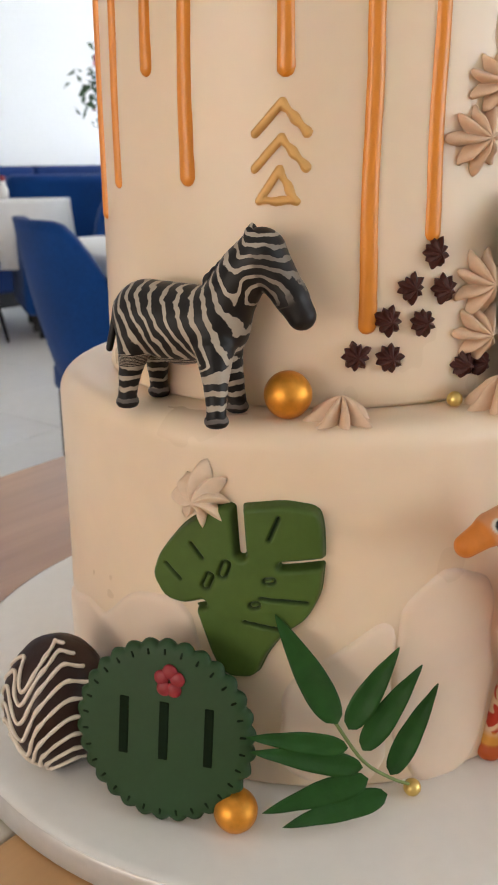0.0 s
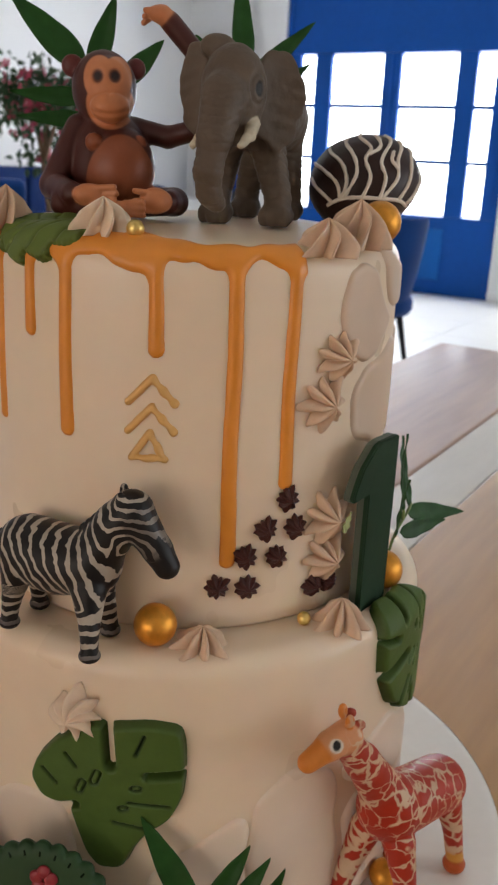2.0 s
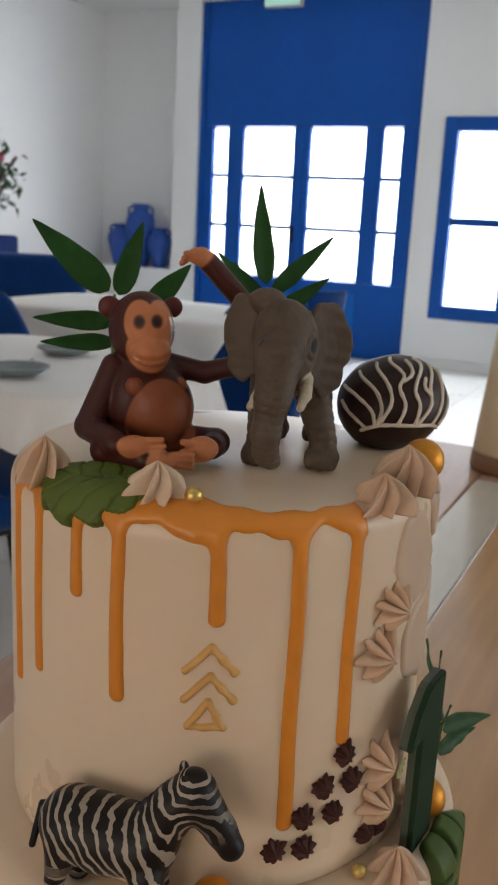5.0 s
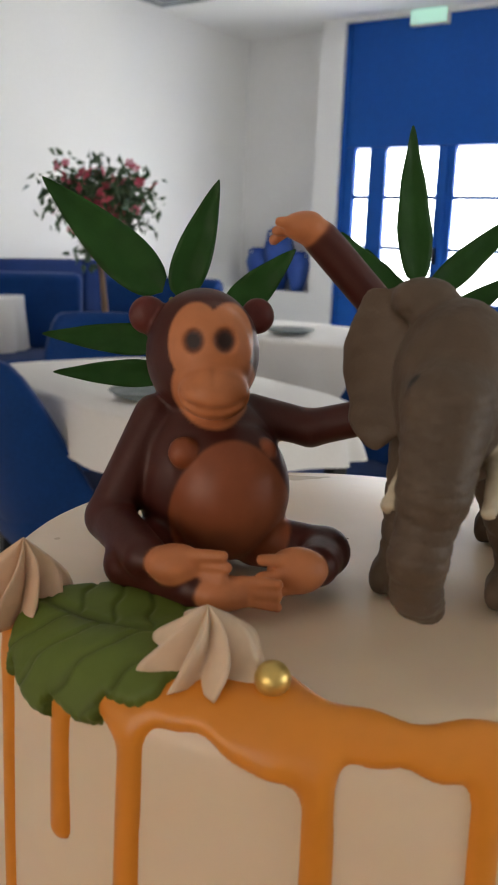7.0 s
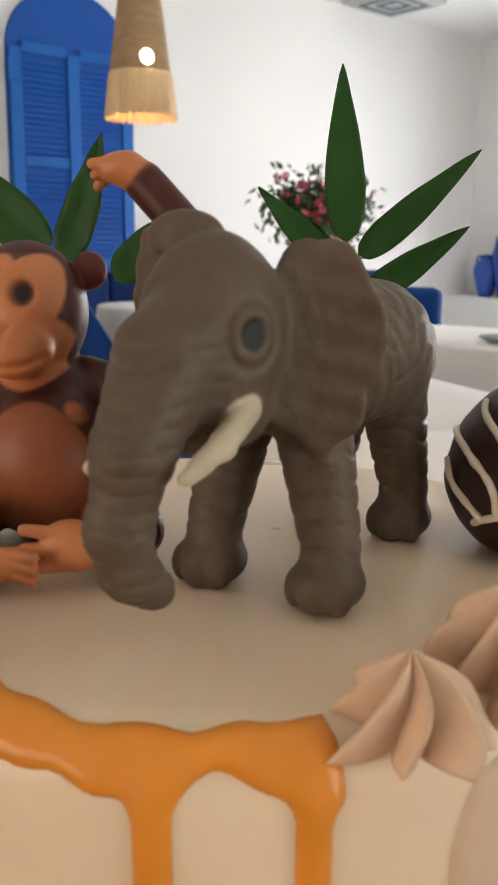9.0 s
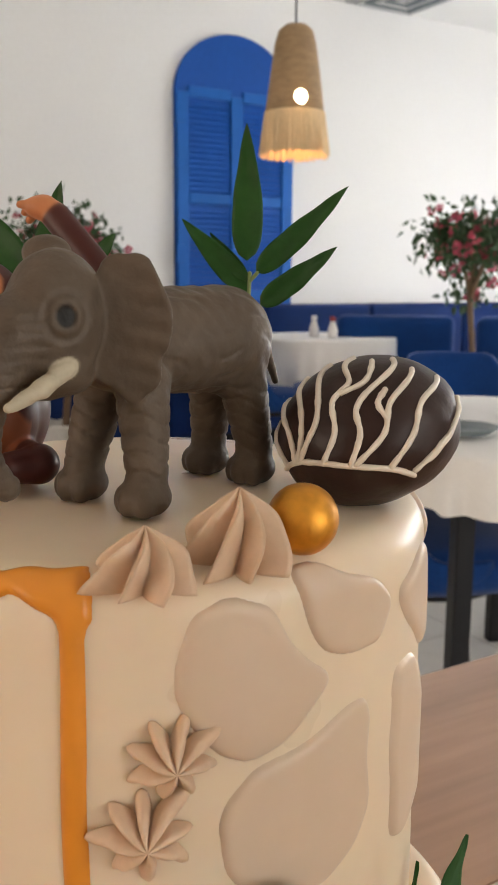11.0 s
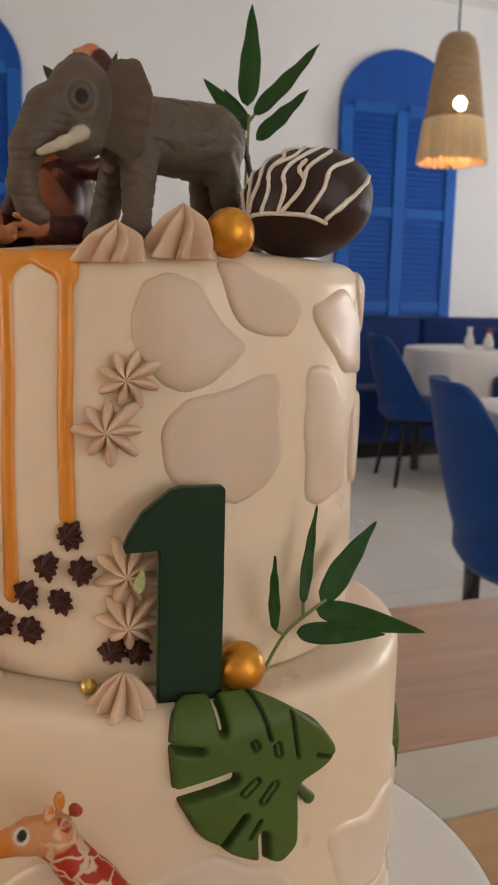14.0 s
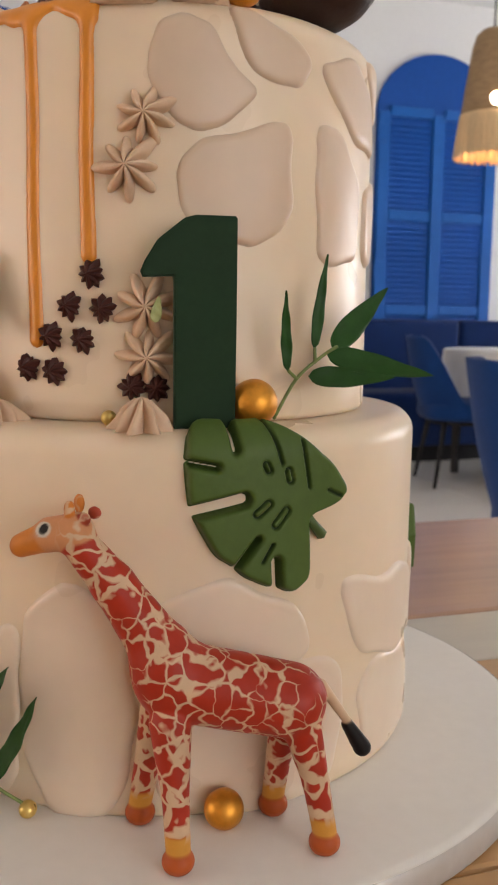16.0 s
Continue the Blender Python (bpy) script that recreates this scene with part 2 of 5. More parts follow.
def smooth_line(points, n=24):
    """A Catmull-Rom line through a few points."""
    p = [Vector(q) for q in points]
    p = [2 * p[0] - p[1]] + p + [2 * p[-1] - p[-2]]
    out = []
    for i in range(1, len(p) - 2):
        for k in range(n):
            s = k / n
            a, b, c, d = p[i - 1], p[i], p[i + 1], p[i + 2]
            out.append(0.5 * ((2 * b) + (c - a) * s + (2 * a - 5 * b + 4 * c - d) * s * s + (3 * b - a - 3 * c + d) * s ** 3))
    out.append(p[-2])
    return [tuple(q) for q in out]

# ---------------------------------------------------------------- the room
def setting(name, label, category, bm, material):
    ob = part(name, bm, material)
    ob.matrix_world = ROOM
    return tagged(ob, label, category, kind="structure")


bm = bmesh.new()
for a in ((0, 0, 0, 1.04, 0.45, 0.655), (0, 0.36, 0.655, 1.04, 0.45, CEIL), (1.04, 0, 0, 1.28, 0.3, CEIL), (1.28, 0, 3.02, 3.36, 0.3, CEIL),
          (3.36, 0, 0, 3.57, 0.3, CEIL), (3.57, 0, 0, 4.75, 0.3, 0.42), (3.57, 0, 2.04, 4.75, 0.3, CEIL), (4.75, 0, 0, 10.0, 0.3, CEIL)):
    box(bm, *a)
setting("wall_north", "white plaster wall with a niche and a tall blue door", "wall", bm, WALL)
bm = bmesh.new()
box(bm, -0.3, -12, 0, 0, 0.45, CEIL)
setting("wall_west", "plain white plaster wall behind the blue banquette", "wall", bm, WALL)
# unseen walls; their wide openings are added for the side and rear lamps
bm = bmesh.new()
for a in ((10, -12, 0, 10.3, -7, CEIL), (10, -3, 0, 10.3, 0.3, CEIL), (10, -7, 0, 10.3, -3, 0.6), (10, -7, 2.6, 10.3, -3, CEIL)):
    box(bm, *a)
setting("wall_east", "unseen white plaster wall with an added wide opening", "wall", bm, WALL)
bm = bmesh.new()
for a in ((-0.3, -12.3, 0, 2.8, -12, CEIL), (6.4, -12.3, 0, 10.3, -12, CEIL), (2.8, -12.3, 0, 6.4, -12, 0.5), (2.8, -12.3, 2.5, 6.4, -12, CEIL)):
    box(bm, *a)
setting("wall_south", "unseen white plaster wall with an added wide opening", "wall", bm, WALL)
bm = bmesh.new()
box(bm, -0.3, -12.3, CEIL, 10.3, 0.5, CEIL + 0.2)
setting("ceiling", "flat white painted ceiling", "ceiling", bm, CEILING)
bm = bmesh.new()
box(bm, -0.3, -12.3, -0.15, 10.3, 0.5, -0.004)
floor_ob = setting("floor", "pale grey polished stone tile floor", "floor", bm, GROUT)
bm = bmesh.new()
for a in ((0, -0.018, 0, 1.28, 0, 0.08), (3.36, -0.018, 0, 10, 0, 0.08), (0, -12, 0, 0.018, -0.02, 0.08)):
    box(bm, *a, 0.004)
setting("baseboard", "low white painted baseboard", "baseboard", bm, WALL)
bm = bmesh.new()
box(bm, -2, 3.0, -1, 8, 3.05, 5)
# these two sheets glow beyond the added, unseen east and south openings
box(bm, 12.5, -10, -1, 12.55, 0, 5)
box(bm, 0, -14.6, -1, 9, -14.55, 5)
setting("backdrop", "bright overexposed daylight outside the windows", "backdrop", bm, OUTSIDE)

# blue double door with side lights
door = tagged(new("door_1"), "tall blue double door with glazed side lights", "door", kind="structure")
door.matrix_world = ROOM
cols = [(1.42, 1.57), (1.73, 2.22), (2.38, 2.88), (3.04, 3.20)]
rows_z = [(0.68, 1.09), (1.12, 1.53), (1.56, 1.95)]
edges = [1.28] + [v for c in cols for v in c] + [3.36]
for i in range(0, len(edges), 2):
    box_part("stile", (edges[i], 0.05, 0.66, edges[i + 1], 0.12, 1.97), BLUE, door, bevel=0.006)
box_part("upper_panel", (1.28, 0.05, 1.972, 3.36, 0.12, 3.02), BLUE, door, bevel=0.006)
box_part("lower_panel", (1.28, 0.05, 0.0, 3.36, 0.12, 0.658), BLUE, door, bevel=0.006)
for x, z in ((1.285, 3.0), (2.275, 1.96), (3.305, 3.0)):
    box_part("cover_strip", (x, 0.030, 0.0, x + 0.05, 0.048, z), BLUE, door, bevel=0.006)
for x0, x1 in cols:
    for k, (z0, z1) in enumerate(rows_z):
        if k:
            box_part("glazing_bar", (x0, 0.06, z0 - 0.034, x1, 0.11, z0 - 0.002), BLUE, door)
        p = box_part("pane", (x0, 0.082, z0, x1, 0.088, z1), GLASS, door)
        p.visible_shadow = False
for x in (1.80, 2.42):
    box_part("kick_panel", (x, 0.034, 0.12, x + 0.48, 0.048, 0.56), BLUE_LIGHT, door, bevel=0.008)
bm = bmesh.new()
box(bm, 2.255, -0.02, 0.98, 2.270, 0.046, 1.12, 0.004)
part("door_handle", bm, BLACK_METAL, door, "dark metal pull")

# window with blue frame and louvred shutters beyond
win = tagged(new("window_1"), "blue framed window with pale louvred shutters outside", "window", kind="structure")
win.matrix_world = ROOM
for a in ((3.57, -0.02, 0.42, 3.68, 0.10, 2.04), (4.64, -0.02, 0.42, 4.75, 0.10, 2.04), (3.68, -0.02, 1.93, 4.64, 0.10, 2.04), (3.68, -0.02, 0.42, 4.64, 0.10, 0.53)):
    box_part("window_frame", a, BLUE, win, bevel=0.008)
box_part("mullion", (4.12, 0.0, 0.532, 4.20, 0.08, 1.928), BLUE, win, bevel=0.006)
for x0, x1 in ((3.682, 4.118), (4.202, 4.638)):
    box_part("transom", (x0, 0.0, 1.19, x1, 0.08, 1.25), BLUE, win, bevel=0.006)
    for z0, z1 in ((0.532, 1.188), (1.252, 1.928)):
        p = box_part("pane", (x0, 0.04, z0, x1, 0.045, z1), GLASS, win)
        p.visible_shadow = False
SHUT = mat("pale_shutter", (0.55, 0.66, 0.72), 0.6, grain=30, vary=0.06)
bm = bmesh.new()
for k in range(34):
    z = 0.56 + k * 0.041
    for x0, x1 in ((3.76, 4.09), (4.23, 4.56)):
        vs = box(bm, x0, 0.20, z, x1, 0.235, z + 0.012)
        bmesh.ops.rotate(bm, verts=vs, cent=(0, 0.217, z), matrix=Matrix.Rotation(radians(38), 3, "X"))
part("shutter_louvres", bm, SHUT, win, "pale blue-white louvres")

# arched blue shutters on the west wall
ZS, ZT = 2.30, 2.70


def arch_sheet(y0, y1, zs, zt, x0, x1, z0=0.0):
    """An upright board with an arched head."""
    n = 20
    out = [(y0, z0), (y1, z0)] + [((y0 + y1) / 2 + (y1 - y0) / 2 * math.cos(math.pi * k / n), zs + (zt - zs) * math.sin(math.pi * k / n)) for k in range(n + 1)]
    bm = bmesh.new()
    f = bm.faces.new([bm.verts.new((x0, y, z)) for y, z in out])
    top = bmesh.ops.extrude_face_region(bm, geom=[f])["geom"]
    bmesh.ops.translate(bm, verts=[g for g in top if isinstance(g, bmesh.types.BMVert)], vec=(x1 - x0, 0, 0))
    return bm


def arched_window(name, Y0, Y1):
    arch = tagged(new(name), "tall arched window closed by blue louvred shutters", "window", kind="structure")
    arch.matrix_world = ROOM
    part("shutter_backing", arch_sheet(Y0, Y1, ZS, ZT, 0.002, 0.03), BLUE, arch)
    YM = (Y0 + Y1) / 2
    for y0, y1 in ((Y0 + 0.004, Y0 + 0.09), (Y1 - 0.09, Y1 - 0.004), (YM - 0.045, YM + 0.045)):
        box_part("stile", (0.031, y0, 0.02, 0.055, y1, 2.30), BLUE_LIGHT, arch, bevel=0.005)
    for z in (0.95, 1.59, 2.27):
        for y0, y1 in ((Y0 + 0.092, YM - 0.047), (YM + 0.047, Y1 - 0.092)):
            box_part("rail", (0.031, y0, z, 0.052, y1, z + 0.07), BLUE_LIGHT, arch, bevel=0.005)
    for y0, y1 in ((Y0 + 0.095, YM - 0.05), (YM + 0.05, Y1 - 0.095)):
        for z0, z1 in ((1.03, 1.58), (1.67, 2.26)):
            bm = bmesh.new()
            z = z0
            while z < z1 - 0.03:
                vs = box(bm, 0.032, y0, z, 0.042, y1, z + 0.034)
                bmesh.ops.rotate(bm, verts=vs, cent=(0.037, 0, z + 0.017), matrix=Matrix.Rotation(radians(-16), 3, "Y"))
                z += 0.036
            part("louvre_panel", bm, BLUE, arch)
    for z in (1.2, 2.1):
        box_part("hinge", (0.056, Y0 - 0.01, z, 0.07, Y0 + 0.05, z + 0.12), BLUE_LIGHT, arch, bevel=0.003)


arched_window("window_2", -4.62, -3.70)
arched_window("window_3", -7.61, -6.69)

# exit sign above the door, ceiling vents
sign = thing("exit_sign", "small lit green and white exit sign above the door", "sign", ROOM @ pose(2.07, 0.02, 2.93))
box_part("housing", (-0.17, -0.04, 0, 0.17, 0.028, 0.16), CERAMIC, sign, bevel=0.006)
box_part("face", (-0.155, -0.046, 0.014, 0.155, -0.041, 0.146), EXIT, sign, "pale green lit face")
vent = thing("ceiling_vent", "square grey ceiling air vent", "vent", ROOM @ pose(0.38, -3.0, CEIL - 0.03), group="ceiling vents")
box_part("frame", (-0.3, -0.3, 0.0, 0.3, 0.3, 0.029), VENT, vent, bevel=0.006)
for k in range(5):
    d = 0.05 + k * 0.05
    bm = bmesh.new()
    for a in ((-d, -d, d, -d + 0.02), (-d, d - 0.02, d, d), (-d, -d, -d + 0.02, d), (d - 0.02, -d, d, d)):
        box(bm, a[0], a[1], -0.018, a[2], a[3], -0.001)
    part("slat", bm, PLATE if k % 2 else VENT, vent)
copy_thing(vent, ROOM @ pose(0.38, -1.4, CEIL - 0.03))
copy_thing(vent, ROOM @ pose(2.6, -4.4, CEIL - 0.03))


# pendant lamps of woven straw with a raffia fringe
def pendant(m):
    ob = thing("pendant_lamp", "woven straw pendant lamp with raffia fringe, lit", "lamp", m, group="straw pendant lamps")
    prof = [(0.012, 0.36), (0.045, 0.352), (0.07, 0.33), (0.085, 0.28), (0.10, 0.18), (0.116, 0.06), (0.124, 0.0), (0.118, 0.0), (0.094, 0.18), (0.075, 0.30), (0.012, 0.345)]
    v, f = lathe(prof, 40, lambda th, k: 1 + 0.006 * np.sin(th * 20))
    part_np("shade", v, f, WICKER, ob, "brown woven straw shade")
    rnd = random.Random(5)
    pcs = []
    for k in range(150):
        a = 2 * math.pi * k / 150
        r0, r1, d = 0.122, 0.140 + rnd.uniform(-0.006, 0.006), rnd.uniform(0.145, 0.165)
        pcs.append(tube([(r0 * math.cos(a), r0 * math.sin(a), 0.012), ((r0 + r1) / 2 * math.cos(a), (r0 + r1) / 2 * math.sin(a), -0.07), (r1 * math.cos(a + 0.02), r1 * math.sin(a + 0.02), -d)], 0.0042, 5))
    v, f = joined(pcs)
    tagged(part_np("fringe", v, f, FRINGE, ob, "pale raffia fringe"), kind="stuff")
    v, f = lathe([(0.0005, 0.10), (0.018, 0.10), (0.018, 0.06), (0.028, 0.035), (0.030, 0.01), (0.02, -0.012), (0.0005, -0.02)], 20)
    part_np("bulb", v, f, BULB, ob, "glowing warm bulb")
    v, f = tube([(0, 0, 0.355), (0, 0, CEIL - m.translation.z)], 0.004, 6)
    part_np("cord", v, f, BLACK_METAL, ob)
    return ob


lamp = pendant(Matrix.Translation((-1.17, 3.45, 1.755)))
# the last two pendants are unseen, added to warm the cake's front
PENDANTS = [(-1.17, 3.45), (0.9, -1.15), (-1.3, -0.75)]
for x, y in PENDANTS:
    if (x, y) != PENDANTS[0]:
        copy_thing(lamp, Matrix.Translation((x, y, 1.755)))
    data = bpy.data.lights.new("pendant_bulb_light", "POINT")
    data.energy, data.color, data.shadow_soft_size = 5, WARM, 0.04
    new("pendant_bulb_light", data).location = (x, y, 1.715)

# bright spot of the nearest lamp's shade, put on as a glowing flattened bead
bm = bmesh.new()
bmesh.ops.create_uvsphere(bm, u_segments=20, v_segments=10, radius=0.03, matrix=Matrix.Translation((0.055, -0.096, 0.055)) @ Matrix.Diagonal((1, 0.6, 1, 1)))
part("lit_opening", bm, BULB, lamp, "glowing bead for the bright spot on the shade", smooth=True)


# ---------------------------------------------------------------- furniture
def velvet_chair(name, label, m, material):
    """A tub dining chair: shell back, padded seat, four splayed black legs; it faces +y."""
    ob = thing(name, label, "chair", m, group="blue velvet chairs")
    na, nz = 40, 18
    pts = []
    for side in (1, -1):
        for i in range(nz):
            s = i / (nz - 1)
            for j in range(na):
                u = j / (na - 1) * 2 - 1
                a = u * radians(112)
                k = min(1, max(0, (abs(u) - 0.24) / 0.50))
                rise = 1 - k * k * (3 - 2 * k)
                h = 0.375 + (0.085 + 0.375 * rise) * s
                flare = 0.205 + (0.030 + 0.028 * rise) * s ** 0.8 + side * (0.012 + 0.010 * math.sin(math.pi * s))
                pts.append((flare * math.sin(a) * 1.04, -flare * math.cos(a) - 0.055 * rise * s * math.cos(a) + 0.02, h))
    f = grid_faces(nz, na).tolist() + [[q + nz * na for q in reversed(g)] for g in grid_faces(nz, na).tolist()]
    k = nz * na
    for j in range(na - 1):
        f.append([j, j + k, j + k + 1, j + 1])
        t = (nz - 1) * na
        f.append([t + j, t + j + 1, t + j + 1 + k, t + j + k])
    for i in range(nz - 1):
        f.append([i * na, (i + 1) * na, (i + 1) * na + k, i * na + k])
        e = na - 1
        f.append([i * na + e, i * na + e + k, (i + 1) * na + e + k, (i + 1) * na + e])
    part_np("backrest", pts, f, material, ob)
    v, f = lathe([(0.001, 0.371), (0.20, 0.371), (0.205, 0.362), (0.195, 0.350), (0.001, 0.350)], 36)
    v[:, 1] += 0.025
    part_np("seat_base", v, f, BLACK_METAL, ob, "black rim under the seat")
    n = 40
    th = np.linspace(0, 2 * np.pi, n, endpoint=False)
    prof = [(0.02, 0.485), (0.8, 0.48), (0.95, 0.465), (1.0, 0.44), (1.0, 0.40), (0.93, 0.375), (0.02, 0.37)]
    v = np.array([[(r * 0.245 * math.copysign(abs(math.cos(a)) ** 0.7, math.cos(a)), 0.03 + r * 0.25 * math.copysign(abs(math.sin(a)) ** 0.7, math.sin(a)), z) for a in th] for r, z in prof]).reshape(-1, 3)
    part_np("seat", v, grid_faces(len(prof), n, True), material, ob)
    for sx in (-1, 1):
        for sy in (-1, 1):
            v, f = tube([(0.15 * sx, 0.03 + 0.15 * sy, 0.385), (0.20 * sx, 0.03 + 0.21 * sy, 0.008)], [0.016, 0.010], 10)
            part_np("leg", v, f, BLACK_METAL, ob, "slim black metal leg")
    return ob


CH = "blue velvet tub dining chair on slim black legs"
chair = velvet_chair("dining_chair", CH, Matrix.Translation((-0.31, 1.96, 0)) @ pose(0, 0, 0, 0, 0, -60), VELVET)
for x, y, r in ((-0.33, 2.80, 200), (0.36, 2.24, 118), (0.60, 3.05, 140), (-1.68, 4.52, -50), (0.98, 3.9, 30)):
    copy_thing(chair, Matrix.Translation((x, y, 0)) @ pose(0, 0, 0, 0, 0, r))


def cloth_table(name, label, m, sx, sy, drop, round_top=False, top=0.75):
    """A table under a white cloth with a folded, uneven hem."""
    ob = thing(name, label, "table", m, group="clothed tables")
    n = 160
    th = np.linspace(0, 2 * np.pi, n, endpoint=False)
    e = 1.0 if round_top else 0.45
    cx, cy = np.cos(th), np.sin(th)
    bx, by = np.sign(cx) * np.abs(cx) ** e * sx / 2, np.sign(cy) * np.abs(cy) ** e * sy / 2
    rings = [(0.02, 0.0), (0.6, 0.0), (0.97, 0.0), (0.995, -0.004), (1.0, -0.015)]
    v = [np.stack([bx * k, by * k, np.full(n, top + z)], 1) for k, z in rings]
    for s in np.linspace(0.1, 1, 9):
        fold = 1 + s * (0.05 + 0.035 * np.sin(th * (22 if round_top else 12) + 1.3 * np.sin(th * 5)))
        v.append(np.stack([bx * fold, by * fold, top - 0.015 - s * drop * (1 + 0.05 * np.sin(th * 4))], 1))
    part_np("tablecloth", np.vstack(v), grid_faces(len(v), n, True), LINEN, ob, "white linen cloth")
    for px, py in ((-1, -1), (-1, 1), (1, -1), (1, 1)):
        q = 0.30 if round_top else 0.40
        bm = bmesh.new()
        box(bm, px * sx * q - 0.02, py * sy * q - 0.02, 0, px * sx * q + 0.02, py * sy * q + 0.02, top - 0.02, 0.004)
        part("leg", bm, BLACK_METAL, ob)
    return ob


cloth_table("clothed_table", "square table under a white linen cloth with two grey plates", Matrix.Translation((-0.145, 2.02, 0)) @ pose(0, 0, 0, 0, 0, 34), 0.62, 0.98, 0.10)
cloth_table("clothed_table", "round table under a long white cloth beside the banquette", Matrix.Translation((-1.55, 5.12, 0)), 0.90, 0.90, 0.34, True)
cloth_table("clothed_table", "long table under a white linen cloth", Matrix.Translation((0.30, 3.55, 0)) @ pose(0, 0, 0, 0, 0, -36), 1.3, 0.8, 0.28)


def dish(x, y, z, r):
    ob = thing("plate", "dark grey stoneware plate on a white cloth", "plate", Matrix.Translation((x, y, z)), group="grey plates")
    v, f = lathe([(0.0005, 0.004), (r * 0.62, 0.004), (r * 0.75, 0.008), (r, 0.020), (r * 0.99, 0.023), (r * 0.73, 0.011), (r * 0.6, 0.007), (0.0005, 0.007)], 48)
    part_np("dish", v, f, PLATE, ob)


dish(-0.17, 1.765, 0.752, 0.075)
dish(-0.06, 2.10, 0.752, 0.075)
dish(0.30, 3.35, 0.752, 0.10)
for x, y in ((-1.58, 5.02), (-1.44, 4.95)):
    ob = thing("cruet", "small pale glass cruet on the table", "cruet", Matrix.Translation((x, y, 0.75)), group="table cruets")
    v, f = lathe([(0.0005, 0), (0.028, 0.0), (0.03, 0.05), (0.016, 0.085), (0.014, 0.10)], 20)
    part_np("body", v, f, CERAMIC, ob)
    v, f = lathe([(0.016, 0.10), (0.018, 0.125), (0.0005, 0.13)], 20)
    part_np("cap", v, f, RED_FLOWER if x > -1.5 else CERAMIC, ob)

# banquette along the west wall
sofa = thing("banquette", "long navy velvet banquette sofa along the white wall", "sofa", ROOM)
box_part("plinth", (0.05, -5.9, 0.0, 0.52, -1.2, 0.10), BLACK_METAL, sofa)
k = -5.9
while k < -1.25:
    box_part("seat_cushion", (0.22, k + 0.004, 0.11, 0.62, k + 0.936, 0.46), NAVY, sofa, bevel=0.03, seg=3)
    box_part("back_cushion", (0.075, k + 0.004, 0.11, 0.215, k + 0.936, 0.92), NAVY, sofa, bevel=0.035, seg=3)
    k += 0.94
for x, y, r in ((-1.02, 4.95, 200), (-0.35, 4.95, 170)):
    ob = thing("armchair", "deep blue velvet armchair before the white wall", "armchair", Matrix.Translation((x, y, 0)) @ pose(0, 0, 0, 0, 0, r), group="blue armchairs")
    box_part("seat", (-0.26, -0.28, 0.14, 0.26, 0.34, 0.44), VELVET, ob, bevel=0.04, seg=3)
    box_part("backrest", (-0.36, -0.42, 0.14, 0.36, -0.27, 0.88), VELVET, ob, bevel=0.05, seg=3)
    for s in (-1, 1):
        box_part("armrest", (min(s * 0.265, s * 0.37), -0.265, 0.14, max(s * 0.265, s * 0.37), 0.32, 0.62), VELVET, ob, bevel=0.04, seg=3)
    for sx in (-0.28, 0.28):
        for sy in (-0.3, 0.24):
            v, f = tube([(sx, sy, 0.16), (sx, sy, 0.008)], [0.02, 0.014], 8)
            part_np("leg", v, f, BLACK_METAL, ob)

# blue clay jars in the niche
for x, s, h in ((0.58, 0.15, 0.60), (0.36, 0.125, 0.40), (0.82, 0.12, 0.38)):
    ob = thing("clay_jar", "tall blue glazed clay jar in the wall niche" if h > 0.5 else "squat blue glazed clay jar in the wall niche", "jar", ROOM @ pose(x, 0.17 if h > 0.5 else 0.15, 0.657), group="blue clay jars")
    v, f = lathe([(0.0005, 0), (s * 0.50, 0.0), (s * 0.62, h * 0.12), (s * 0.86, h * 0.42), (s, h * 0.64), (s * 0.92, h * 0.76), (s * 0.62, h * 0.86), (s * 0.46, h * 0.91), (s * 0.46, h * 0.95), (s * 0.60, h), (s * 0.52, h), (s * 0.38, h * 0.92), (0.0005, h * 0.85)], 40)
    part_np("body", v, f, VASE, ob)
    for sgn in (-1, 1):
        v, f = tube(smooth_line([(sgn * s * 0.52, 0, h * 0.94), (sgn * s * 0.86, 0, h * 0.93), (sgn * s * 0.93, 0, h * 0.74)], 6), 0.012, 8)
        part_np("handle", v, f, VASE, ob)


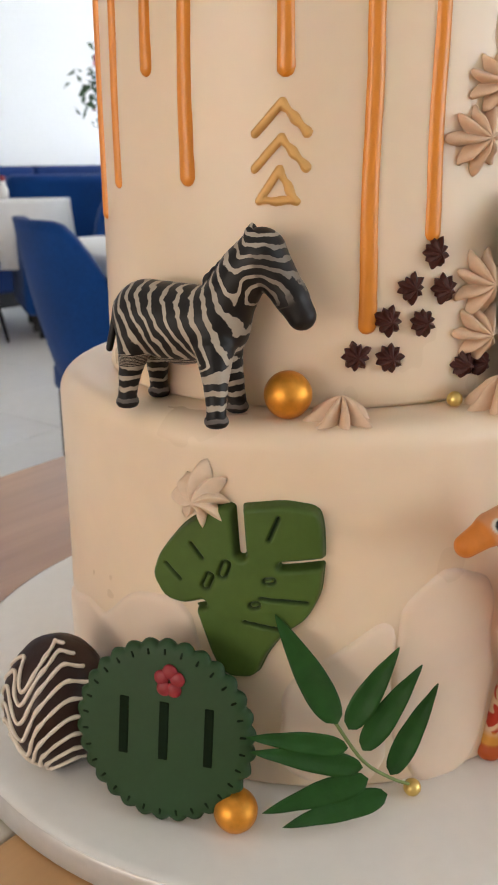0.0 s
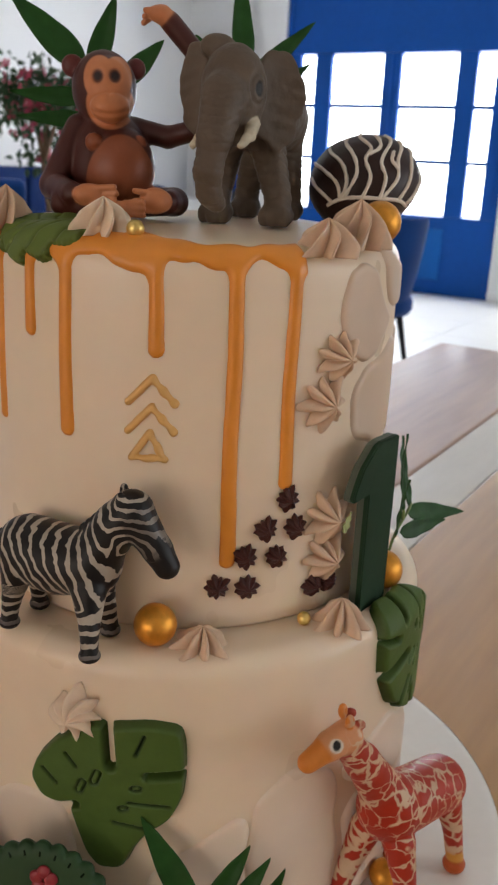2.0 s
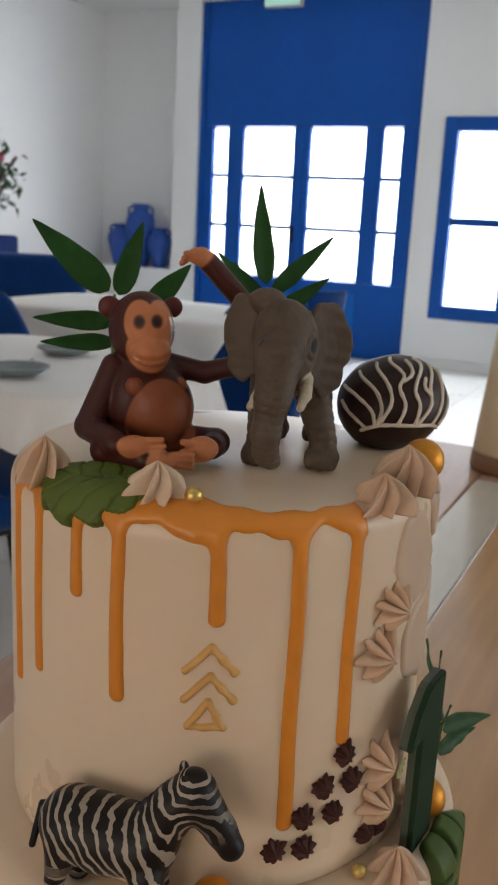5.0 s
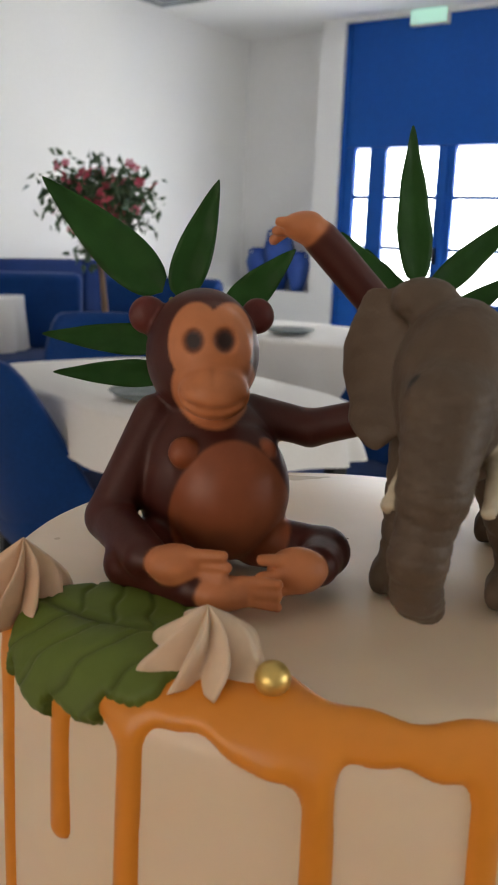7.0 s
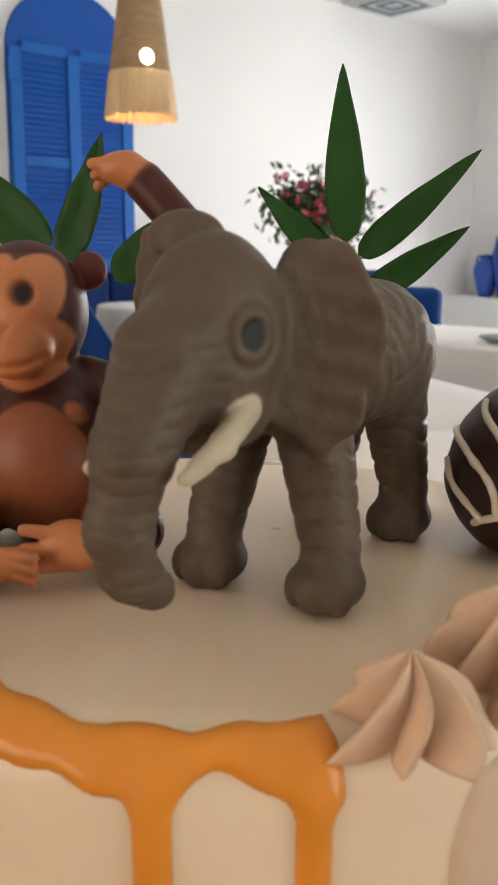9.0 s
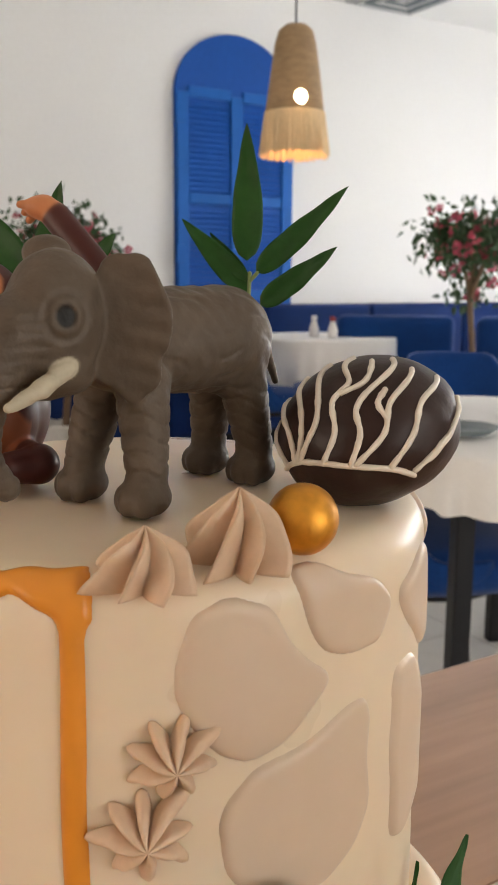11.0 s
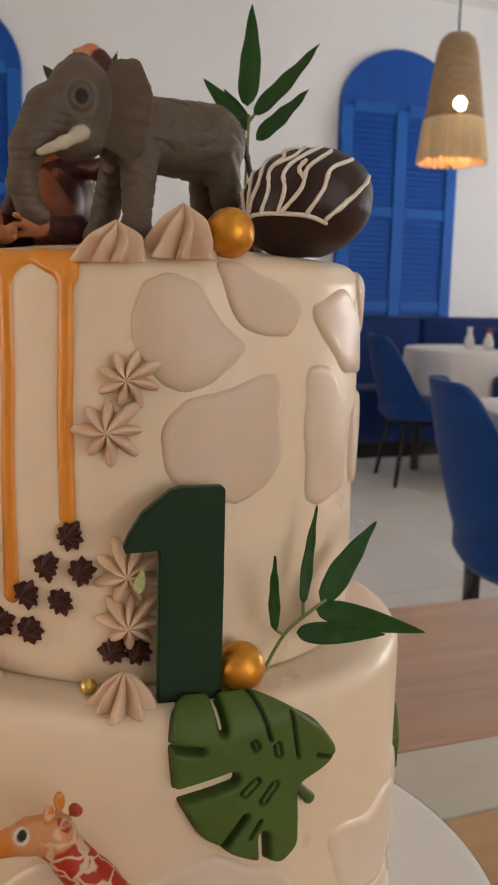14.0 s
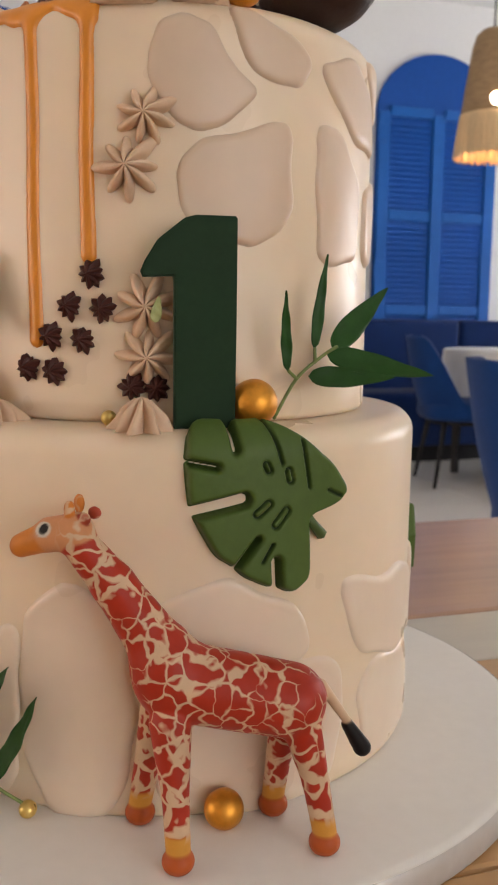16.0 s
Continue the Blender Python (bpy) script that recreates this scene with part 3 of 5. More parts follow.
def blossom_tree(m, crown_z, crown_r, seed):
    """A potted tree: trunk, limbs, a loose crown of leaves and pink blossoms."""
    rnd = random.Random(seed)
    ob = thing("flowering_tree", "potted artificial tree with pink blossoms and green leaves", "tree", m, group="potted flowering trees")
    v, f = lathe([(0.0005, 0), (0.11, 0), (0.15, 0.28), (0.16, 0.30), (0.145, 0.30), (0.13, 0.27), (0.0005, 0.26)], 32)
    part_np("pot", v, f, POT, ob, "pale clay pot")
    pcs = [tube(smooth_line([(0, 0, 0.26), (0.015, 0.01, 0.6), (-0.015, 0, crown_z - crown_r * 0.7)], 8), np.linspace(0.022, 0.015, 17), 8)]
    tips = []
    for k in range(11):
        a, e = rnd.uniform(0, 6.28), rnd.uniform(-0.6, 1.2)
        t = Vector((math.cos(a) * math.cos(e), math.sin(a) * math.cos(e), math.sin(e))) * crown_r * rnd.uniform(0.6, 0.95)
        q = (t.x, t.y, crown_z + t.z)
        tips.append(q)
        pcs.append(tube(smooth_line([(-0.015, 0, crown_z - crown_r * 0.75), (q[0] * 0.4, q[1] * 0.4, (crown_z + q[2]) / 2 - 0.05), q], 5), np.linspace(0.010, 0.003, 11), 5))
    v, f = joined(pcs)
    part_np("trunk", v, f, BARK, ob, "thin brown trunk and limbs")
    for name, count, size, material, lab in (("leaves", 1500, 0.036, FOLIAGE, "small green leaves"), ("blossoms", 110, 0.026, BLOOM, "pink blossoms")):
        bm = bmesh.new()
        for k in range(count):
            c = Vector(rnd.choice(tips)) + Vector((rnd.gauss(0, 1), rnd.gauss(0, 1), rnd.gauss(0, 1))) * crown_r * 0.27
            mm = Matrix.Translation(c) @ Euler((rnd.uniform(0, 6.3), rnd.uniform(0, 6.3), rnd.uniform(0, 6.3))).to_matrix().to_4x4()
            s = size * rnd.uniform(0.7, 1.3)
            if name == "leaves":
                w = [bm.verts.new(mm @ Vector(p)) for p in ((0, 0, 0), (s * 0.5, s * 0.35, 0.006), (s * 1.3, 0, -0.004), (s * 0.5, -s * 0.35, 0.006))]
                bm.faces.new(w)
            else:
                for i in range(5):
                    a, b = i * 1.2566, i * 1.2566 + 1.0
                    w = [bm.verts.new(mm @ Vector(p)) for p in ((0, 0, 0), (s * math.cos(a), s * math.sin(a), s * 0.4), (s * 1.1 * math.cos((a + b) / 2), s * 1.1 * math.sin((a + b) / 2), s * 0.5), (s * math.cos(b), s * math.sin(b), s * 0.4))]
                    bm.faces.new(w)
        tagged(part(name, bm, material, ob, lab), kind="stuff")


blossom_tree(Matrix.Translation((-0.58, 4.62, 0)), 1.17, 0.25, 3)
blossom_tree(Matrix.Translation((-2.70, 4.0, 0)), 1.20, 0.25, 8)

# the long table that the cake stands on; its length runs along the room's y
table = thing("wooden_table", "long glossy oak table with a pale inlaid stripe", "table", ROOM)
for x0, x1 in ((5.0, 5.2295), (5.8495, 6.08)):
    box_part("border_plank", (x0, -8.6, 0.715, x1, -5.98, 0.75), WOOD_PINK, table, "rose-brown oak plank", bevel=0.004)
for x0, x1 in ((5.2305, 5.2985), (5.7805, 5.8485)):
    box_part("inlay_stripe", (x0, -8.6, 0.715, x1, -6.271, 0.7495), INLAY, table, "pale cream inlay", bevel=0.001)
box_part("inlay_stripe", (5.2305, -6.27, 0.715, 5.8485, -6.20, 0.7495), INLAY, table, "pale cream inlay", bevel=0.001)
box_part("border_plank", (5.2305, -6.199, 0.715, 5.8485, -5.98, 0.75), WOOD_PINK, table, "rose-brown oak plank", bevel=0.004)
for k in range(3):
    x = 5.2995 + k * 0.16
    box_part("plank", (x, -8.6, 0.715, x + 0.159, -6.271, 0.75), WOOD_GOLD, table, bevel=0.002)
for x in (5.08, 5.94):
    for y in (-8.5, -6.1):
        box_part("leg", (x, y, 0, x + 0.06, y + 0.06, 0.713), BLACK_METAL, table, bevel=0.004)
ob = thing("table_vase", "tall tapered cream ceramic vase with a brown band at its base on the table", "vase", Matrix.Translation((0.645, 0.955, 0.75)))
# brown band round the bottom 28 mm
v, f = lathe([(0.0005, 0.0), (0.060, 0.0), (0.062, 0.006), (0.061, 0.028), (0.0005, 0.028)], 40)
part_np("foot", v, f, mat("brown_vase_base", (0.25, 0.12, 0.06), 0.5, grain=60), ob, "brown ring at the base")
v, f = lathe([(0.0005, 0.0285), (0.058, 0.0285), (0.060, 0.034), (0.048, 0.16), (0.036, 0.29), (0.032, 0.292), (0.044, 0.16), (0.050, 0.05), (0.0005, 0.045)], 40)
part_np("body", v, f, mat("cream_vase_glaze", (0.70, 0.55, 0.36), 0.4, grain=50, vary=0.06), ob)

# ---------------------------------------------------------------- the cake
ZB, ZL, ZT_ = 0.762, 0.892, 1.033          # board top, ledge, cake top
R1, R2, F1, F2 = 0.0823, 0.1030, 0.0100, 0.0085
ZR = ZT_ - 0.003                           # where the slightly domed top meets the rim

board = thing("cake_board", "round white cake board under the cake", "cake board", Matrix.Translation((0, 0, 0.75)))
v, f = lathe([(0.0005, 0.0003), (0.1535, 0.0003), (0.1545, 0.0015), (0.1545, 0.0105), (0.1540, 0.0115)], 160)
part_np("rim", v, f, BOARD_EDGE, board, "silver-grey board edge")
v, f = lathe([(0.0005, 0.012), (0.150, 0.012), (0.1532, 0.0117), (0.1541, 0.0110), (0.1541, 0.0085)], 160)
part_np("top", v, f, BOARD, board, "white sugar-paste top")

cake = thing("cake", "two-tier cream fondant cake with caramel drips", "cake", Matrix.Translation((0, 0, 0)))


def tier(name, R, z0, z1, fil, seed, crown=0.0):
    prof = [(0.0005, z1 + crown), (R * 0.3, z1 + crown), (R * 0.56, z1 + crown), (R - fil - 0.001, z1 + 0.0001)]
    prof += [(R - fil + fil * math.sin(a), z1 - fil + fil * math.cos(a)) for a in np.linspace(0, math.pi / 2, 9)]
    prof += [(R, z) for z in np.linspace(z1 - fil - 0.004, z0 + 0.002, 26)] + [(R - 0.001, z0 + 0.0004), (R * 0.3, z0 + 0.0004)]
    v, f = lathe(prof, 200)
    for i in range(len(v)):
        p = Vector(v[i])
        d = noise.noise(p * 28 + Vector((seed, 0, 0))) * 0.0002 + noise.noise(p * 9 + Vector((0, seed, 0))) * 0.0003
        r = math.hypot(p.x, p.y)
        if r > R * 0.9:
            v[i, 0] += p.x / r * d
            v[i, 1] += p.y / r * d
    return part_np(name, v, f[:, ::-1], FONDANT, cake, "smooth cream fondant")


tier("lower_tier", R2, ZB, ZL, F2, 3.1)
tier("upper_tier", R1, ZL, ZR, F1, 7.7, ZT_ - ZR)


def skin(R, z1, fil, u, q, h):
    """A point h above a tier's skin: u metres round it (0 faces -y), q metres down from where its rim begins to round."""
    arc = fil * math.pi / 2
    a = np.clip(q / fil, 0, math.pi / 2)
    rad = np.where(q < 0, R - fil + q, R - fil + fil * np.sin(a))
    z = np.where(q < 0, z1 + np.minimum(-0.11 * q, 0.003), z1 - fil + fil * np.cos(a)) - np.maximum(q - arc, 0)
    rad, z = rad + h * np.sin(a), z + h * np.cos(a)
    az = u / R
    return np.stack([rad * np.sin(az), -rad * np.cos(az), z], -1)


def down(z, z1, fil):
    return fil * math.pi / 2 + (z1 - fil - z)


def seg_d(u, q, a, b):
    """Distance from a stretch from a to b."""
    du, dq = b[0] - a[0], b[1] - a[1]
    t = np.clip(((u - a[0]) * du + (q - a[1]) * dq) / (du * du + dq * dq + 1e-15), 0, 1)
    return np.hypot(u - a[0] - t * du, q - a[1] - t * dq)


def poly_d(u, q, pts):
    """Signed distance from a closed outline, negative inside."""
    d = np.full(u.shape, 9.0)
    inside = np.zeros(u.shape, bool)
    for (ax, ay), (bx, by) in zip(pts, pts[1:] + pts[:1]):
        d = np.minimum(d, seg_d(u, q, (ax, ay), (bx, by)))
        cross = ((ay > q) != (by > q)) & (u < (bx - ax) * (q - ay) / (by - ay + 1e-15) + ax)
        inside ^= cross
    return np.where(inside, -d, d)


def rounded(pts, times=3, grow=1.06):
    """Cuts the corners of an outline again and again."""
    c = np.mean(pts, 0)
    pts = [tuple(c + (np.array(q) - c) * grow) for q in pts]
    for _ in range(times):
        pts = [tuple(np.array(a) * (1 - k) + np.array(b) * k) for a, b in zip(pts, pts[1:] + pts[:1]) for k in (0.17, 0.83)]
    return pts


def smin(a, b, k):
    h = np.clip(0.5 + 0.5 * (b - a) / k, 0, 1)
    return b * (1 - h) + a * h - k * h * (1 - h)


def dome(d, thick, soft):
    s = np.clip(-d / soft, 0, 1)
    return np.where(d < 0, thick * np.sqrt(1 - (1 - s) ** 2 + 1e-9), -np.minimum(np.maximum(d, 0) * 0.9, 0.0010) - 1e-6)


def relief(name, R, z1, fil, u0, u1, q0, q1, step, field, material, parent, label=""):
    """A layer on a tier's skin whose thickness is field(u, q); field may also give a tint."""
    nu, nq = int((u1 - u0) / step) + 2, int((q1 - q0) / step) + 2
    q, u = np.meshgrid(np.linspace(q0, q1, nq), np.linspace(u0, u1, nu), indexing="ij")
    h, col = field(u, q)
    v = skin(R, z1, fil, u, q, h).reshape(-1, 3)
    f = grid_faces(nq, nu)[:, ::-1]
    hf = h.ravel()[f].max(1)
    f = f[hf > -0.0007]
    used = np.unique(f)
    remap = np.zeros(len(v), int)
    remap[used] = np.arange(len(used))
    attrs = [("tint", np.asarray(col).reshape(-1, 3)[used])] if col is not None else []
    return part_np(name, v[used], remap[f], material, parent, label, attrs=attrs)


# caramel drip: (degrees round, height of its end, width in degrees)
DRIPS = [(-71.5, 0.949, 3.0), (-59.4, 0.960, 3.2), (-45.3, 0.9945, 3.5), (-33.9, 0.9615, 3.9), (-16.5, 1.0205, 4.0), (-11.1, 0.9925, 3.7), (7.2, 0.9168, 4.1), (21.6, 0.945, 3.9)]


def drip_field(u, q):
    az = np.degrees(u / R1)
    low = 0.0118 + 0.0012 * np.sin(az * 0.31 + 1.0) + 0.0007 * np.sin(az * 0.83)
    top = 0.0045 + 0.0008 * np.sin(az * 0.23) + 0.0006 * np.sin(az * 0.61 + 2) - 0.011 * np.exp(-((az + 21) / 9) ** 2)
    d = np.maximum(np.maximum(q - low, top - q), np.maximum(u - radians(23.4) * R1, radians(-76) * R1 - u))
    for a, z, w in DRIPS:
        c, r = radians(a) * R1, radians(w) * R1 / 2
        e = down(z, ZR, F1) - r
        wob = 0.0003 * np.sin(q * 90 + a)
        d1 = seg_d(u + wob, q, (c, 0.009), (c, e)) - r * (0.84 + 0.16 * np.clip(q / max(e, 1e-6), 0, 1) ** 2)
        d = smin(d, d1, 0.0062)
    return dome(d, 0.0016, 0.0028), None


relief("caramel_drip", R1, ZR, F1, radians(-78) * R1, radians(26) * R1, -0.011, 0.122, 0.00045, drip_field, CARAMEL, cake, "glossy orange caramel dripping down")


def chevron(u, q):
    d = np.full(u.shape, 9.0)
    P = lambda a, z: (radians(a) * R1, down(z, ZR, F1))
    for z in (0.9855, 0.9755):
        a, b, c = P(-17.6, z - 0.0085), P(-11.8, z), P(-6.3, z - 0.0085)
        d = np.minimum(d, np.minimum(seg_d(u, q, a, b), seg_d(u, q, b, c)))
    a, b, c = P(-12.2, 0.9665), P(-16.3, 0.9575), P(-8.6, 0.9575)
    for s in ((a, b), (b, c), (c, a)):
        d = np.minimum(d, seg_d(u, q, *s))
    return dome(d - 0.00125 - 0.0003 * np.sin(u * 900 + q * 700), 0.0016, 0.0012), None


CHEV = mat("gold_piping", (0.68, 0.38, 0.12), 0.42, grain=300, vary=0.1, bump=0.08, metal=0.1)
relief("piped_arrow", R1, ZR, F1, radians(-20) * R1, radians(-4) * R1, down(0.989, ZR, F1), down(0.954, ZR, F1), 0.0004, chevron, CHEV, cake, "pale gold piped arrow motif")


def panel(R, z1, fil, outline, thick=0.0015, rnd=0.0006, base=None):
    """A rounded fondant cut-out on the side, from (degrees, height) corners."""
    pts = rounded([(radians(a) * R, down(z, z1, fil)) for a, z in outline])
    us, qs = [p[0] for p in pts], [p[1] for p in pts]

    def field(u, q):
        w = 0.0008 * np.sin(u * 210 + q * 90) + 0.0006 * np.sin(q * 260 - u * 130)
        d = poly_d(u + w, q - w, pts) - rnd
        h = dome(d, thick, 0.0030)
        h = np.where(d < 0, h + 0.0003 * np.sin(u * 160) * np.sin(q * 120) * np.clip(-d / 0.004, 0, 1), h)
        return h, None

    return relief("fondant_panel", R, z1, fil, min(us) - 0.006, max(us) + 0.006, max(min(qs) - 0.006, 0.0), max(qs) + 0.006, 0.0006, field, base or PANEL, cake, "beige stone-shaped fondant cut-out")


for o in ([(36.6, 1.0103), (38.9, 1.0196), (44.8, 1.024), (49.6, 1.0191), (52.8, 1.0107), (60.9, 1.0022), (53.7, 0.9926), (46.3, 0.9879), (41.4, 0.990)], [(53.3, 1.0252), (59.8, 1.0264), (68.6, 1.0207), (75.6, 1.0129), (72.3, 1.0056), (65.9, 1.0057), (60.8, 1.010)],
          [(43.3, 0.9769), (48.8, 0.9848), (67.8, 0.9909), (70.3, 0.9857), (70.1, 0.9615), (57.6, 0.951), (44.0, 0.9618)], [(79.2, 0.9944), (90.2, 0.9907), (98, 0.9785), (97, 0.9497), (86.9, 0.9486), (79.7, 0.9531)], [(80.5, 1.0139), (91.5, 1.0188), (106, 1.012), (112, 0.990), (101, 0.991), (86.9, 0.9997)],
          [(104, 1.024), (120, 1.026), (128, 1.008), (114, 1.004)], [(104, .975), (121, .982), (127, .955), (107, .948)]):
    panel(R1, ZR, F1, o)
LOW = mat("draped_fondant", (0.79, 0.63, 0.49), 0.31, grain=90, vary=0.04, bump=0.03, stain=25, sss=0.2)
for o in ([(13, .826), (23, .840), (31, .830), (33, .797), (29, .766), (15.5, .766)], [(36, .832), (43, .836), (52.5, .842), (65, .828), (66.5, .816), (55.5, .812), (43, .822)], [(38, .815), (54, .807), (68, .811), (76, .80), (73, .766), (40, .766)],
          [(77, .835), (85, .833), (108, .830), (110, .806), (93, .805), (83, .812)], [(84, .799), (106, .800), (110, .770), (85, .769)],
          [(-74, .800), (-62, .806), (-50, .807), (-41, .822), (-29, .826), (-27, .795), (-45, .767), (-73, .766)], [(-8, .800), (5, .817), (9.5, .822), (9.5, .768), (-6, .768)], [(114, .832), (132, .835), (136, .790), (116, .80)]):
    panel(R2, ZL, F2, o, 0.0014, 0.0025, LOW)

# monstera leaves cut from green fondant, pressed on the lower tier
GREEN, GROOVE_SHADE = np.array((0.066, 0.118, 0.022)), np.array((0.008, 0.022, 0.007))


def monstera(label, outline, cuts, lines, holes):
    ob = thing("fondant_leaf", label, "leaf decoration", group="green fondant leaves")
    P = lambda a, z: (radians(a) * R2, down(z, ZL, F2))
    pts = rounded([P(*o) for o in outline], 2, 1.03)
    us, qs = [p[0] for p in pts], [p[1] for p in pts]

    def field(u, q):
        d = poly_d(u, q, pts) - 0.0008
        for a, b, r in cuts:
            d = -smin(-d, seg_d(u, q, P(*a), P(*b)) - r, 0.0010)
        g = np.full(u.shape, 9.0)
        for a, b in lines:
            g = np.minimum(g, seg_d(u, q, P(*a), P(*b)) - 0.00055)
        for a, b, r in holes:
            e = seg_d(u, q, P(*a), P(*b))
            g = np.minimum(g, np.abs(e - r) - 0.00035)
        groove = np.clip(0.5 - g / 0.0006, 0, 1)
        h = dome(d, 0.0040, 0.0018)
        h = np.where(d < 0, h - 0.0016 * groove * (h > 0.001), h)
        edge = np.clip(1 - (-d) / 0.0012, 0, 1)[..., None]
        # crease shade is put into the tint: pressed grooves turn near-black green
        col = GREEN * (1 - groove[..., None]) + GROOVE_SHADE * groove[..., None]
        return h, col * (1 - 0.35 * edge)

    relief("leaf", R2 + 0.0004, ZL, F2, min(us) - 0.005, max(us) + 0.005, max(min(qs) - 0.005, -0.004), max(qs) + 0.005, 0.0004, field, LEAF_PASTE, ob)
    return ob


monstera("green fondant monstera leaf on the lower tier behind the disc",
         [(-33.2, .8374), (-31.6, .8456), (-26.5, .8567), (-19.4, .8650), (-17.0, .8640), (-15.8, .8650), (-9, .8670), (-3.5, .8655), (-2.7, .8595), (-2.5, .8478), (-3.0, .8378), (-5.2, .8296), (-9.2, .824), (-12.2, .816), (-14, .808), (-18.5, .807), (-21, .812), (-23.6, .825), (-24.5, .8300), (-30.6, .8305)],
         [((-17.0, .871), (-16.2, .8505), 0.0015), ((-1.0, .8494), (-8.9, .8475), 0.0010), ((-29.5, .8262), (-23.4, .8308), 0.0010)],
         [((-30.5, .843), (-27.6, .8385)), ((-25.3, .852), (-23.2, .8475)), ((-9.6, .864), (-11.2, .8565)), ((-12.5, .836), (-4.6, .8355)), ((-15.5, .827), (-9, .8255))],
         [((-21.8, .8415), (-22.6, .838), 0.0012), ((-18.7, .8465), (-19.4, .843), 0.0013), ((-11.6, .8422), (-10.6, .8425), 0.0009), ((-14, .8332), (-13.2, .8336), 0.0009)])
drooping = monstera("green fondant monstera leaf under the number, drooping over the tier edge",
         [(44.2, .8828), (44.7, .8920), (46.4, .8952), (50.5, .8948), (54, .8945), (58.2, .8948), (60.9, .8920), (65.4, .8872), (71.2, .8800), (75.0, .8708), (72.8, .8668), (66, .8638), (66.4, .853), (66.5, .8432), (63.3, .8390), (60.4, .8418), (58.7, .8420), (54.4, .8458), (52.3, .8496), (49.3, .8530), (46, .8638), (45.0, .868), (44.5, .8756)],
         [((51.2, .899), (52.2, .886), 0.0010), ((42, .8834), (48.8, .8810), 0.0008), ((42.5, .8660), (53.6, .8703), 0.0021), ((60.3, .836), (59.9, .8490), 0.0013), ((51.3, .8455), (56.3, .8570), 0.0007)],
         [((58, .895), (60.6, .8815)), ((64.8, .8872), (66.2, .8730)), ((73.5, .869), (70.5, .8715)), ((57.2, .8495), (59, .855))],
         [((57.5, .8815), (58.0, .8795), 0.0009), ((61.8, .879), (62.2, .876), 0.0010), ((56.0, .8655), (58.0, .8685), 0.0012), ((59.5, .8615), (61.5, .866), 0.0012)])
ob = thing("fondant_leaf", "small dark green fondant leaf at the back of the lower tier", "leaf decoration", group="green fondant leaves")


def back_leaf(u, q):
    d = poly_d(u, q, [(radians(a) * R2, down(z, ZL, F2)) for a, z in [(119, .838), (124, .848), (133, .842), (136, .828), (130, .818), (121, .824)]]) - 0.002
    return dome(d, 0.0034, 0.0016), np.broadcast_to(GREEN, u.shape + (3,))


relief("leaf", R2, ZL, F2, radians(114) * R2, radians(142) * R2, down(.853, ZL, F2), down(.813, ZL, F2), 0.0008, back_leaf, LEAF_PASTE, ob)
v, f = tube([tuple(skin(R2, ZL, F2, radians(a) * R2, down(z, ZL, F2), 0.002)) for a, z in ((65.4, .8650), (67.6, .8600), (69.6, .8560))], [0.0016, 0.0017, 0.0021], 8)
part_np("stalk", v, f, mat("stalk_green", (0.06, 0.11, 0.025), 0.5, grain=300), drooping)


# green serrated leaf lying over the rim of the top tier
def mint(u, q):
    c, s = math.cos(radians(-10)), math.sin(radians(-10))
    x, y = u - radians(-42.5) * R1, q + 0.0020
    a, b = (x * c + y * s) / 0.0280, (-x * s + y * c)
    w = 0.0175 * np.clip(1 - np.abs(a) ** 2.4, 0, 1) ** 0.8 * (1 - 0.30 * a)
    tooth = np.mod(-a * 2.4 + 0.30 * np.sign(b), 1.0)
    w = w * (0.76 + 0.24 * np.minimum(1, (1 - tooth) * 1.5 + 0.25 * (tooth > 0.93))) + 0.0004 * np.abs(np.sin(a * 41))
    d = np.where(np.abs(a) < 1, (np.abs(b) - w) * 0.8, 0.01)
    vein = np.minimum(np.abs(b), np.abs(np.mod(a * 0.0245 + np.abs(b) * 0.75 + 0.05 + 0.0006 * np.sin(b * 900), 0.0085) - 0.00425) + 0.0003)
    ridge = np.clip(1 - vein / 0.0013, 0, 1)
    h = dome(d, 0.0030, 0.0016) + np.where(d < 0, 0.0005 * np.sin(a * 4 + b * 300) - 0.0008 * ridge * (np.abs(b) < w * 0.9), 0)
    col = np.array((0.110, 0.155, 0.028)) * (1 - 0.32 * ridge[..., None])
    return h, col


ob = thing("mint_leaf", "green veined fondant leaf draped over the cake's rim", "leaf decoration")
relief("leaf", R1 + 0.0004, ZR + 0.0004, F1, radians(-64) * R1, radians(-16) * R1, -0.024, 0.024, 0.00045, mint, LEAF_PASTE, ob)


# ---------------------------------------------------------------- piped cream, pearls, chocolates
def outward(az, z, R, lean=0.0):
    """A pose on a tier's side whose z axis points out of it."""
    a = radians(az)
    out = Vector((math.sin(a), -math.cos(a), 0))
    m = out.to_track_quat("Z", "Y").to_matrix().to_4x4()
    return Matrix.Translation(out * R + Vector((0, 0, z))) @ m @ pose(0, 0, 0, 0, 0, lean)


